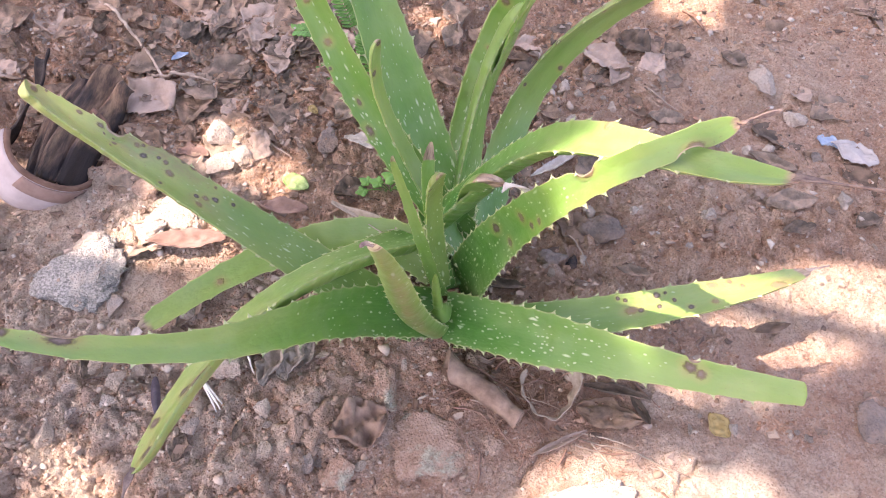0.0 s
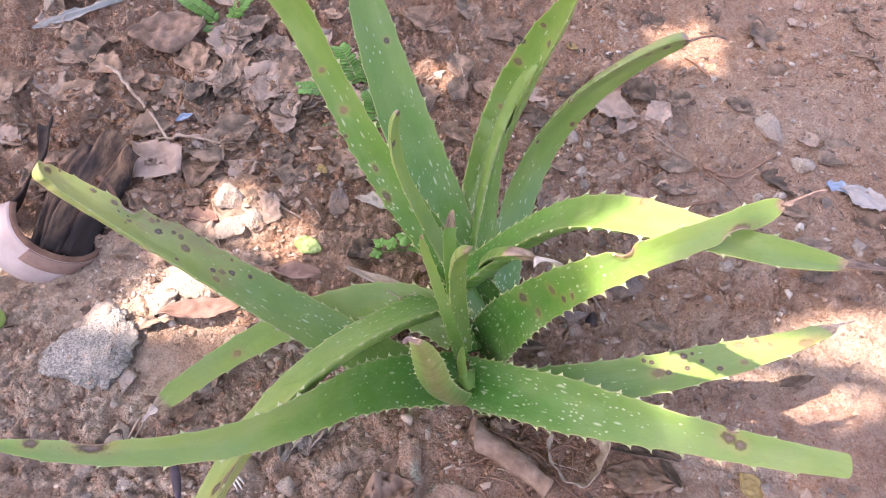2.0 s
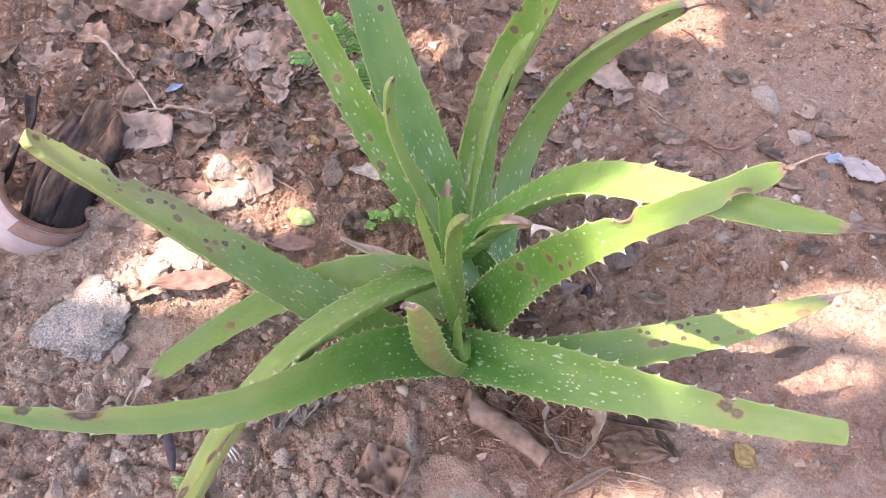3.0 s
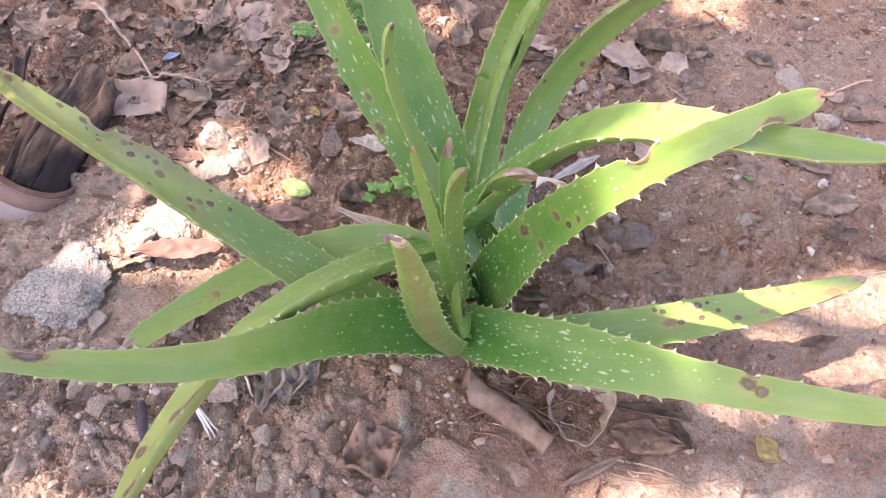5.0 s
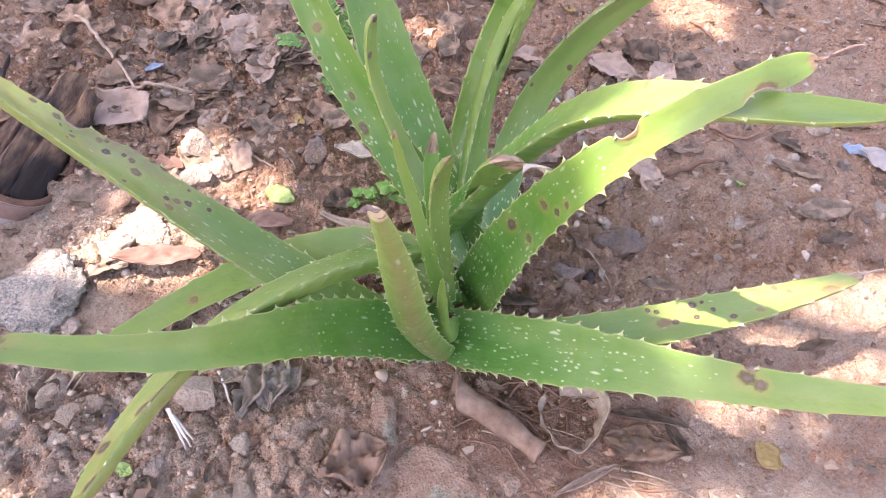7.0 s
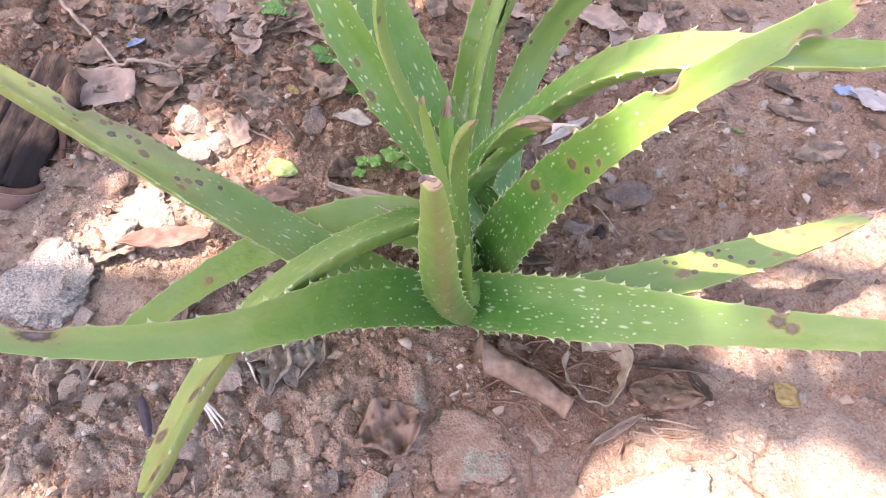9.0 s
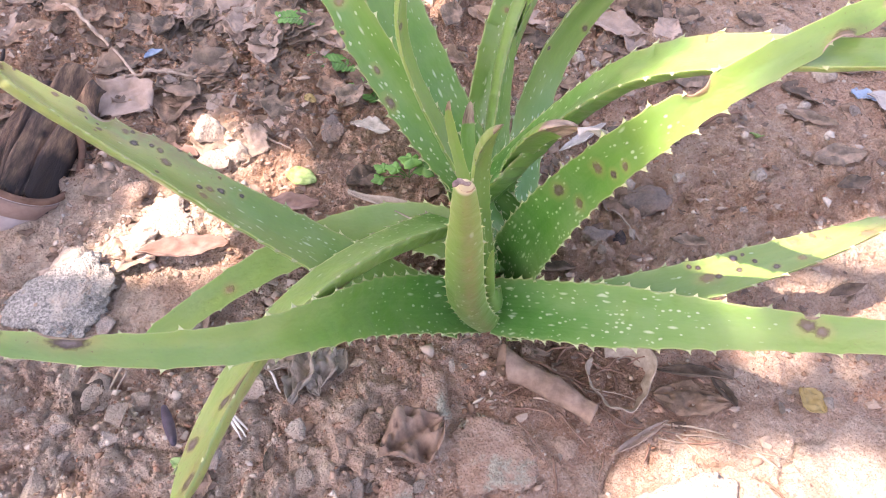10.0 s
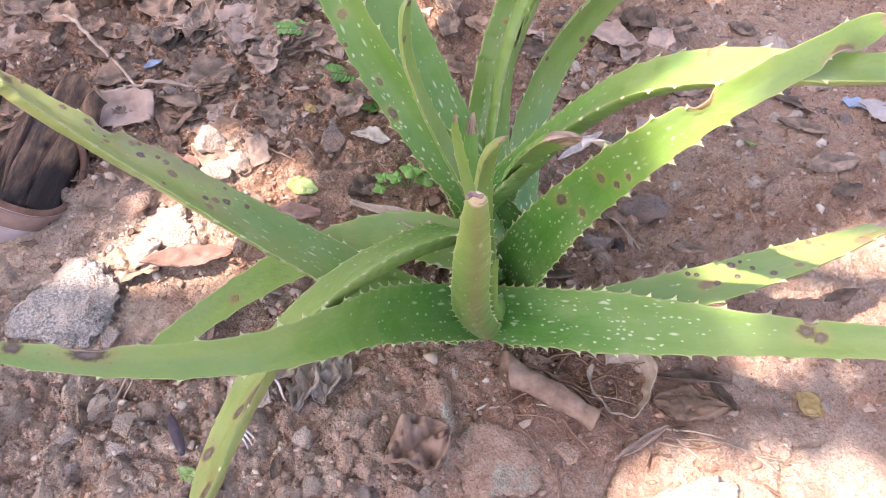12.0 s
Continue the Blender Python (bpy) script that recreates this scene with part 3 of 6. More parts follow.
# ---- the aloe ----
# spine: points that steer the middle line from crown to tip; widths: half widths in mm at 0, 0.3, 0.65 and 1 of the length;
# roll: degrees at the crown and gained to the tip; spots: scars as (along, across, radius in mm, how dark, stretch along)
LEAVES = {
    'A': dict(spine=[(0.067, 0.4, 0.017), (-0.074, 0.443, 0.075), (-0.168, 0.501, 0.147), (-0.246, 0.509, 0.2), (-0.276, 0.514, 0.25)],
           widths=(28.6, 29.6, 25.8, 18.2), roll=(-37, -41), spots=[(0.956, 0.5, 4.5, 0.6, 1.3), (0.918, 0.9, 2.2, 0.8), (0.811, 0.75, 2.7, 0.6, 1.4), (0.704, -0.15, 1.8, 0.5), (0.704, 0.5, 1.8, 0.8), (0.698, 0.15, 3.1, 0.6), (0.73, 0.4, 1.8, 0.7), (0.748, 0.65, 3.1, 0.8, 1.5), (0.648, 0.7, 3.1, 0.3), (0.635, 0.85, 2.2, 0.6), (0.623, 0.35, 3.6, 1.0), (0.591, 0.55, 2.2, 0.9), (0.572, 0.55, 2.7, 0.6), (0.553, 0.2, 3.6, 0.6, 1.3), (0.56, -0.6, 2.2, 0.9), (0.541, 1.0, 2.7, 0.7), (0.516, 1.0, 3.1, 0.6), (0.478, -0.05, 2.7, 1.0), (0.459, 0.1, 3.1, 0.45), (0.44, 0.3, 3.1, 1.0), (0.465, -0.4, 3.6, 0.35), (0.403, 0.55, 2.2, 0.9), (0.453, 0.8, 1.8, 0.5)]),
    'B': dict(spine=[(0.079, 0.5, 0.04), (0.074, 0.471, 0.071), (-0.014, 0.426, 0.131), (-0.1, 0.335, 0.192), (-0.122, 0.179, 0.232)],
           widths=(21.3, 23, 20.9, 10.6), roll=(-18, -44), spots=[(0.887, -0.3, 3.8, 0.95), (0.874, -0.85, 4.4, 0.6, 2.0), (0.931, 0.6, 3.4, 0.85), (0.975, -0.3, 4.2, 0.85, 0.8)]),
    'C': dict(spine=[(0.093, 0.412, 0.013), (-0.03, 0.373, 0.085), (-0.022, 0.349, 0.173), (-0.044, 0.237, 0.22), (-0.22, 0.246, 0.318)],
           widths=(27.6, 23.8, 14.3, 5.3), roll=(-8, 3), spots=[(0.912, 0.50, 4.0, 0.9, 1.5), (0.962, 0.55, 2.7, 0.8)]),
    'D': dict(spine=[(0.092, 0.449, 0.046), (0.023, 0.501, 0.062), (-0.045, 0.499, 0.045), (-0.14, 0.457, 0.033), (-0.219, 0.379, 0.034)],
           widths=(25.4, 21.7, 15.6, 10), roll=(3, -4), spots=[(0.774, -0.2, 3.2, 0.05)]),
    'E': dict(spine=[(0.126, 0.479, 0.041), (0.02, 0.564, 0.132), (-0.042, 0.62, 0.221), (-0.044, 0.658, 0.302), (-0.093, 0.653, 0.348)],
           widths=(23.8, 21.4, 15, 18.5), roll=(38, -4), spots=[(0.61, -0.35, 3.1, 0.2), (0.497, -0.3, 4.0, 0.1), (0.44, -0.85, 1.8, 0.8), (0.346, -0.4, 2.2, 0.6, 1.6), (0.283, -0.7, 3.1, 0.7, 1.6)]),
    'F': dict(spine=[(0.114, 0.441, 0.024), (0.103, 0.55, 0.052), (0.056, 0.634, 0.093), (0.015, 0.71, 0.159), (-0.012, 0.8, 0.257)],
           widths=(28.9, 31.2, 29.1, 18.2), roll=(-2, -11), spots=[(0.811, 0.45, 3.1, 0.85)]),
    'G': dict(spine=[(0.123, 0.454, 0.032), (0.088, 0.512, 0.083), (0.049, 0.538, 0.146), (0.015, 0.546, 0.211), (0.032, 0.559, 0.263)],
           widths=(12, 10.6, 7.9, 8.4), roll=(-36, -7), spots=[(0.975, 0.35, 3.1, 0.9), (0.849, -0.4, 3.6, 0.8)]),
    'H': dict(spine=[(0.096, 0.462, 0.018), (0.101, 0.616, 0.034), (0.127, 0.701, 0.086), (0.165, 0.705, 0.18), (0.205, 0.676, 0.301)],
           widths=(20.7, 24.6, 27.6, 14), roll=(68, -24), spots=[(0.792, -1.0, 3.6, 0.9), (0.736, -0.7, 4.2, 0.6), (0.862, -0.65, 2.7, 0.6), (0.843, 0.25, 3.6, 0.7), (0.597, -0.5, 2.7, 0.2)]),
    'I': dict(spine=[(0.109, 0.443, 0.025), (0.128, 0.563, 0.055), (0.136, 0.648, 0.098), (0.158, 0.673, 0.158), (0.176, 0.662, 0.221)],
           widths=(24.5, 21.8, 17.5, 11), roll=(-44, -47), spots=[]),
    'J': dict(spine=[(0.131, 0.456, 0.008), (0.16, 0.606, 0.01), (0.179, 0.689, 0.062), (0.236, 0.703, 0.152), (0.338, 0.686, 0.23)],
           widths=(23.4, 23.4, 22.4, 23.2), roll=(-15, -50), spots=[(0.704, -1.0, 3.6, 0.7), (0.642, 0.7, 3.6, 0.7), (0.547, -0.65, 2.7, 0.9), (0.843, -0.75, 2.2, 0.4), (0.912, -0.2, 4.0, 0.7), (0.95, 0.2, 3.4, 0.9), (0.987, 0.75, 3.6, 0.8)]),
    'K': dict(spine=[(0.083, 0.487, 0.089), (0.159, 0.471, 0.227), (0.17, 0.438, 0.316), (0.193, 0.362, 0.346), (0.287, 0.299, 0.399)],
           widths=(22.5, 16.6, 15.7, 8.1), roll=(70, 13), spots=[(0.642, -0.85, 3.4, 0.0, 1.6)]),
    'L': dict(spine=[(0.11, 0.436, 0.007), (0.14, 0.424, 0.174), (0.162, 0.355, 0.303), (0.188, 0.324, 0.379), (0.27, 0.354, 0.386)],
           widths=(32.8, 20.3, 10.4, 7.7), roll=(50, -16), spots=[(0.377, -0.15, 4.0, 0.6), (0.403, 0.45, 2.7, 0.9), (0.434, 0.5, 2.7, 0.6), (0.27, -0.45, 4.0, 0.8, 1.4), (0.296, 0.4, 3.6, 0.6), (0.642, -0.85, 3.4, 0.4, 2.2), (0.899, 0.75, 3.6, 0.4, 2.2)]),
    'M': dict(spine=[(0.118, 0.5, 0.045), (0.113, 0.488, 0.133), (0.123, 0.439, 0.2), (0.105, 0.411, 0.243), (0.138, 0.407, 0.25)],
           widths=(11.7, 10.3, 9.6, 13.3), roll=(-9, 32), spots=[]),
    'N': dict(spine=[(0.094, 0.417, 0.037), (0.076, 0.4, 0.126), (0.066, 0.411, 0.199), (0.044, 0.429, 0.245), (0.047, 0.412, 0.279)],
           widths=(6.5, 5.8, 4.1, 2.2), roll=(11, 4), spots=[]),
    'O': dict(spine=[(0.095, 0.425, 0.041), (0.081, 0.446, 0.133), (0.077, 0.459, 0.193), (0.089, 0.438, 0.214), (0.086, 0.418, 0.246)],
           widths=(8.5, 9.2, 8.7, 4.4), roll=(-17, -18), spots=[(0.625, -0.8, 2.5, 0.7)]),
    'P': dict(spine=[(0.102, 0.43, 0.031), (0.088, 0.443, 0.075), (0.081, 0.461, 0.118), (0.072, 0.483, 0.155), (0.08, 0.505, 0.186)],
           widths=(8.4, 7.9, 7.1, 5.9), roll=(0, -3), spots=[]),
    'Q': dict(spine=[(0.087, 0.386, 0.024), (0.051, 0.363, 0.102), (0.056, 0.343, 0.179), (0.046, 0.328, 0.264), (0.037, 0.292, 0.342)],
           widths=(14.5, 15.6, 12.4, 5.0), roll=(50, 18), spots=[]),
    'R': dict(spine=[(0.089, 0.397, 0.051), (0.088, 0.39, 0.064), (0.088, 0.385, 0.075), (0.083, 0.396, 0.109), (0.083, 0.382, 0.146)],
           widths=(14.7, 5.4, 5, 3.5), roll=(-171, -14), spots=[]),
    'S': dict(spine=[(0.096, 0.405, 0.017), (0.168, 0.354, 0.079), (0.235, 0.313, 0.124), (0.297, 0.271, 0.166), (0.364, 0.243, 0.204)],
           widths=(26.5, 26.6, 15.6, 9.3), roll=(1, -3), spots=[(0.73, -0.4, 5.0, 0.75, 1.2), (0.757, -0.05, 4.0, 0.65, 1.2)]),
    'T': dict(spine=[(0.11, 0.394, 0.013), (0.215, 0.373, 0.056), (0.307, 0.372, 0.101), (0.382, 0.382, 0.12), (0.456, 0.409, 0.108)],
           widths=(25.8, 25.5, 21.2, 8.2), roll=(38, 21), spots=[(0.409, -0.75, 2.2, 0.9), (0.428, -0.65, 2.2, 0.9), (0.44, -0.1, 4.5, 0.1, 1.4), (0.465, -0.05, 3.1, 0.8), (0.516, -0.65, 3.6, 0.9), (0.541, -0.7, 1.8, 0.9), (0.516, -0.05, 2.7, 0.9), (0.56, -0.25, 2.2, 0.9), (0.597, 0.35, 3.1, 0.9), (0.679, -0.7, 4.0, 0.1, 1.5), (0.736, -0.75, 3.1, 0.4), (0.767, -0.3, 2.7, 0.3), (0.667, 0.35, 3.6, 0.1), (0.862, 0.65, 6.2, 0.1, 1.4)]),
}
# yellow at the crown and at the tip, fold of the cross-section, dry from, length of the tapering tip, flecks, nicks (along, side, depth, half length), rust (along, across, half sizes, strength), cut end from
LOOKS = {
    "A": dict(rust=[(0.58, 0.85, 0.15, 0.55, 1.0), (0.66, 0.2, 0.05, 0.4, 0.6), (0.46, -0.1, 0.04, 0.5, 0.6), (0.95, 0.4, 0.05, 1.0, 0.6)], yellow=(0.30, 1.0), fold=0.2, tip=0.03, dry=1.0, nicks=[(0.71, 1, 0.45, 0.025), (0.97, 1, 0.25, 0.02), (0.95, -1, 0.2, 0.02), (0.56, 1, -0.2, 0.05)]),
    "B": dict(rust=[(0.874, -0.85, 0.03, 0.4, 0.7), (0.975, -0.3, 0.03, 0.8, 0.8), (0.931, 0.6, 0.02, 0.4, 0.5)], tail=(0.022, 0.8, 0.003, "dried"), yellow=(0.10, 0.70), fold=0.22, tip=0.05, dry=1.0, nicks=[]),
    "C": dict(rust=[(0.912, 0.5, 0.028, 0.75, 0.85)], flecks=0.80, yellow=(0.02, 0.62), fold=0.26, tip=0.08, dry=1.2, nicks=[(0.915, 1, 0.30, 0.020)]),
    "D": dict(rust=[(0.774, -0.2, 0.02, 0.4, 0.7)], tail=(0.020, 0.6, 0.004, "dried_pale"), yellow=(0.40, 0.60), fold=0.18, tip=0.06, dry=0.97, flecks=0.4),
    "E": dict(yellow=(0.06, 0.45), fold=0.26, tip=0.12, dry=1.2, flecks=1.0),
    "F": dict(flecks=1.45, yellow=(0.04, 0.38), fold=0.22, tip=0.15, dry=1.2),
    "G": dict(yellow=(0.15, 0.50), fold=0.15, tip=0.08, dry=0.985, flecks=0.3),
    "H": dict(keel=(0.35, 0.18, 0.80), flecks=1.35, yellow=(0.10, 0.50), fold=0.55, tip=0.2, dry=1.2),
    "I": dict(yellow=(0.15, 0.40), fold=0.2, tip=0.15, dry=1.2),
    "J": dict(both=True, tail=(0.045, 1.3, 0.003, "dried"), yellow=(0.18, 0.62), fold=0.2, tip=0.04, dry=0.99, flecks=0.7),
    "K": dict(rust=[(0.642, -0.85, 0.03, 0.4, 0.7)], tail=(0.068, 0.25, 0.0045, "dried"), yellow=(0.08, 0.55), fold=0.30, tip=0.08, dry=0.985, flecks=0.6),
    "L": dict(rust=[(0.64, -0.8, 0.03, 0.3, 0.6), (0.899, 0.7, 0.035, 0.35, 0.7)], flecks=1.15, tail=(0.030, -0.1, 0.0045, "dried"), yellow=(0.0, 0.62), fold=0.24, tip=0.06, dry=0.985, nicks=[(0.635, -1, 0.45, 0.03), (0.885, 1, 0.45, 0.03)]),
    "M": dict(tail=(0.030, 1.0, 0.009, "bark_chip"), yellow=(0.05, 0.55), fold=0.25, tip=0.3, dry=0.80, flecks=0.2),
    "N": dict(yellow=(0.25, 0.70), fold=0.2, tip=0.25, dry=0.90),
    "O": dict(yellow=(0.45, 0.90), fold=0.2, tip=0.2, dry=0.89),
    "P": dict(yellow=(0.0, 0.25), fold=0.2, tip=0.2, dry=0.88),
    "Q": dict(rust=[(0.45, 0.30, 0.50, 0.42, 0.75)], cut=0.955, tail=(0.008, 0.9, 0.0030, "dried", (-0.95, -0.25, 0.15)), yellow=(0.25, 0.75), fold=-0.62, tip=0.05, dry=1.2, flecks=1.2),
    "R": dict(yellow=(0.15, 0.55), fold=0.2, tip=0.3, dry=1.2),
    "S": dict(rust=[(0.74, -0.3, 0.035, 0.5, 0.5)], nicks=[(0.738, -1, 0.22, 0.016)], yellow=(0.0, 0.62), fold=0.2, tip=0.01, dry=1.1, flecks=1.2),
    "T": dict(rust=[(0.45, -0.1, 0.03, 0.35, 0.6), (0.69, -0.6, 0.04, 0.35, 0.6), (0.87, 0.5, 0.07, 0.7, 0.8)], tail=(0.030, 0.1, 0.004, "dried_pale"), yellow=(0.32, 0.85), fold=0.2, tip=0.06, dry=0.96, flecks=0.6),
}
FACING = Vector((0, -0.55, 0.83)).normalized()
RINGS, TOP, LOW = 280, 37, 11


def leaf_frames(spec):
    """Middle line, tangents, side ways and half widths of a leaf."""
    c = np.array(spec["spine"])
    s = np.linspace(0, 1, RINGS)
    k = np.array([math.comb(4, i) for i in range(5)])
    b = np.stack([k[i] * s**i * (1 - s) ** (4 - i) for i in range(5)], 1)
    x = b @ c
    t = np.gradient(x, axis=0)
    t /= np.linalg.norm(t, axis=1, keepdims=True)
    side = np.cross(t[0], FACING)
    side /= np.linalg.norm(side)
    sides = [side]
    for i in range(1, RINGS):
        q = sides[-1] - t[i] * (sides[-1] @ t[i])
        sides.append(q / np.linalg.norm(q))
    sides = np.array(sides)
    nn = np.cross(sides, t)
    a = np.radians(spec["roll"][0] + spec["roll"][1] * s)[:, None]
    side, up = sides * np.cos(a) + nn * np.sin(a), nn * np.cos(a) - sides * np.sin(a)
    w = np.interp(s, (0, 0.3, 0.65, 1), spec["widths"]) * 0.001
    return s, x, t, side, up, w


SPINE = mesh_of("spine", [(-0.0006, -0.0026, -0.0008), (-0.0006, 0.0020, -0.0008), (-0.0006, 0.0020, 0.0008), (-0.0006, -0.0026, 0.0008),
                          (0.0014, 0.0016, 0.0003), (0.0014, -0.0002, 0.0003), (0.0034, 0.0022, 0.0006)],
                [(0, 1, 4, 5), (3, 5, 4, 2), (1, 2, 4), (0, 5, 3), (5, 4, 6), (3, 0, 1, 2)])
SPINE.materials.append(M["tooth"])


def build_leaf(key, parent, seed):
    spec, looks = LEAVES[key], LOOKS[key]
    s, x, t, side, up, w = leaf_frames(spec)
    along = np.r_[0, np.cumsum(np.linalg.norm(np.diff(x, axis=0), axis=1))]
    tip = looks["tip"]
    e = np.clip((1 - s) / tip, 0, 1)
    w = w * np.maximum(np.sqrt(1 - (1 - e) ** 2), 0.04)
    fold = looks["fold"]
    thick = np.minimum(0.55 * w, 0.0075) * (1 - 0.45 * s)
    ua = np.linspace(-1, 1, TOP)
    ub = np.linspace(1, -1, LOW + 2)[1:-1]
    # spines along both edges: where each stands, and how large it is
    rng = np.random.default_rng(seed)
    teeth = []
    for sd in (1, -1):
        d = 0.012
        while d < along[-1] * 0.95:
            i = int(np.searchsorted(along, d))
            big = (0.80 + 0.40 * rng.random()) * min(1.0, w[i] / 0.012) * (1.0 if s[i] < 0.75 else 0.8)
            teeth.append((sd, i, d, big))
            d += (0.010 + 0.030 * s[i]) * rng.uniform(0.8, 1.25)
    # each edge is drawn out towards its spines, and may be nicked
    reach = {1: np.ones(RINGS), -1: np.ones(RINGS)}
    wave = lattice(along * 55, np.full(RINGS, seed * 3.7), seed)
    for k in reach:
        reach[k] = reach[k] + 0.03 * lattice(along * 90, np.full(RINGS, seed * 1.3 + k), seed + 9)
    for sd, i, d, big in teeth:
        gap = along - d
        swell = np.where(gap < 0, np.exp(-((gap / 0.0048) ** 2)), np.exp(-((gap / 0.0026) ** 2)))
        reach[sd] = reach[sd] + (0.0015 if fold > 0 else 0.0004) * big * swell / np.maximum(w, 0.004)
    for at, sd, depth, half in looks.get("nicks", ()):
        reach[sd] = reach[sd] - depth * np.exp(-(((s - at) / half) ** 4))
    us1 = np.r_[ua, ub]
    low1 = np.r_[np.zeros(TOP, int), np.ones(LOW, int)]
    side_reach = np.where(us1[None] > 0, reach[1][:, None], reach[-1][:, None])
    hh = fold * w[:, None] * (us1**2 - 1)[None] + 0.0009 * wave[:, None] * (1 - np.abs(us1))[None]
    hh = hh + thick[:, None] * np.where(low1 == 1, -2.0 * (1 - np.abs(us1) ** 2.2), 0.25 * (1 - us1**4))[None]
    verts = (x[:, None] + side[:, None] * (us1[None] * side_reach * w[:, None])[..., None] + up[:, None] * hh[..., None]).reshape(-1, 3)
    us, lows = np.tile(us1, RINGS), np.tile(low1, RINGS)
    n = TOP + LOW
    faces = []
    for i in range(RINGS - 1):
        for k in range(n):
            l = (k + 1) % n
            faces.append((i * n + k, (i + 1) * n + k, (i + 1) * n + l, i * n + l))
    faces.append(tuple(range(n)))
    faces.append(tuple((RINGS - 1) * n + k for k in range(n))[::-1])
    me = mesh_of("leaf", verts, faces)
    sv = np.repeat(s, n)
    wv, av = np.repeat(w, n), np.repeat(along, n)
    hidden = np.zeros(len(us), int) if looks.get("both") else lows
    spot, scar = np.full(len(us), 9.0), np.full(len(us), 0.5)
    low = lows
    for mark in spec["spots"]:
        at, u0, r, dark = mark[:4]
        stretch = mark[4] if len(mark) > 4 else 1.0
        d = np.hypot((sv - at) * along[-1] / stretch, (us - u0) * wv) / (0.00125 * r) + 4 * hidden
        scar = np.where(d < spot, dark, scar)
        spot = np.minimum(spot, d)
    rust = np.zeros(len(us))
    for at, u0, hs, hu, k in looks.get("rust", ()):
        rust = np.maximum(rust, k * np.exp(-(((sv - at) / hs) ** 2 + ((us - u0) / hu) ** 2)))
    cut = np.clip(0.5 + (sv - looks.get("cut", 2.0)) / 0.05, 0, 1)
    y0, y1 = looks["yellow"]
    edge = 0.18 * np.abs(us) ** 6
    yellow = y0 + (y1 - y0) * np.clip((sv - 0.12) / 0.75, 0, 1) ** 1.3 + edge + 0.12 * low
    dry = np.clip(0.5 + (sv - looks["dry"]) / 0.05, 0, 1)
    for at, sd, depth, half in looks.get("nicks", ()):
        if depth > 0.2:
            dry = np.maximum(dry, 0.9 * np.exp(-(((sv - at) / (1.15 * half)) ** 4)) * np.clip((us * sd - 0.72) / 0.15, 0, 1))
    for name, values in (("along", av), ("u", us), ("across", us * wv), ("s", sv), ("yellow", yellow), ("spot", spot), ("scar", scar), ("rust", rust), ("cut", cut), ("dry", dry),
                         ("seed", np.full(len(us), seed * 1.37)), ("flecks", (1 - hidden) * looks.get("flecks", 1.0))):
        me.attributes.new(name, "FLOAT", "POINT").data.foreach_set("value", np.asarray(values, np.float32))
    leaf = link("leaf", me, M["aloe"], parent, looks.get("label", ""))
    for sd, i, d, big in teeth:
        root = x[i] + side[i] * sd * reach[sd][i] * w[i] * 0.985
        turn = Matrix((side[i] * sd, t[i], up[i])).transposed().to_4x4()
        place = Matrix.Translation(root) @ turn @ Matrix.Diagonal((big, big, big, 1))
        link("spine", SPINE, None, leaf, smooth=False).matrix_basis = place
    # a row of spines on the keel
    if "keel" in looks:
        u0, start, end = looks["keel"]
        for at in np.arange(start, end, 0.062):
            i = int(at * (RINGS - 1))
            k = int(np.abs(ua - u0).argmin())
            root = verts[i * (TOP + LOW) + k]
            turn = Matrix((-side[i], t[i], up[i])).transposed().to_4x4()
            big = 1.25 * rng.uniform(0.8, 1.1)
            link("spine", SPINE, None, leaf, smooth=False).matrix_basis = Matrix.Translation(root) @ turn @ Matrix.Diagonal((big, big, big, 1))
    if "tail" in looks:
        long, fall, wide, stuff = looks["tail"][:4]
        pts, p = [], Vector(x[-3])
        go = Vector(t[-1])
        if len(looks["tail"]) > 4:
            go = (go * 0.5 + Vector(looks["tail"][4])).normalized()
        rows = []
        for k in range(15):
            q = k / 14
            half = wide * (1 - 0.75 * q) * (1 + 0.3 * math.sin(9 * q + seed))
            a = 1.2 * q + seed
            sd = (Vector(side[-1]) * math.cos(a) + Vector(up[-1]) * math.sin(a)).normalized()
            rows.append([tuple(p + sd * half * c + Vector(up[-1]) * 0.35 * half * c * c) for c in (-1, -0.5, 0, 0.5, 1)])
            p = p + go * (long / 14)
            go = (go + Vector((0.25 * math.sin(5 * q + seed), 0.2 * math.cos(4 * q + seed), 0.0)) * 0.12 + Vector((0, 0, -fall / 14))).normalized()
        tvv, tff = shell(rows, 0.0011)
        link("withered_tip", mesh_of("withered_tip", tvv, tff), M[stuff], leaf, "thin shrivelled dry tip")
    return leaf, x, t, side, up


aloe = thing("aloe_plant", "green aloe with spined, dark-spotted, partly yellowed fleshy leaves", "plant", at=(0, 0, 0))
for number, key in enumerate(LEAVES):
    build_leaf(key, aloe, number + 3)

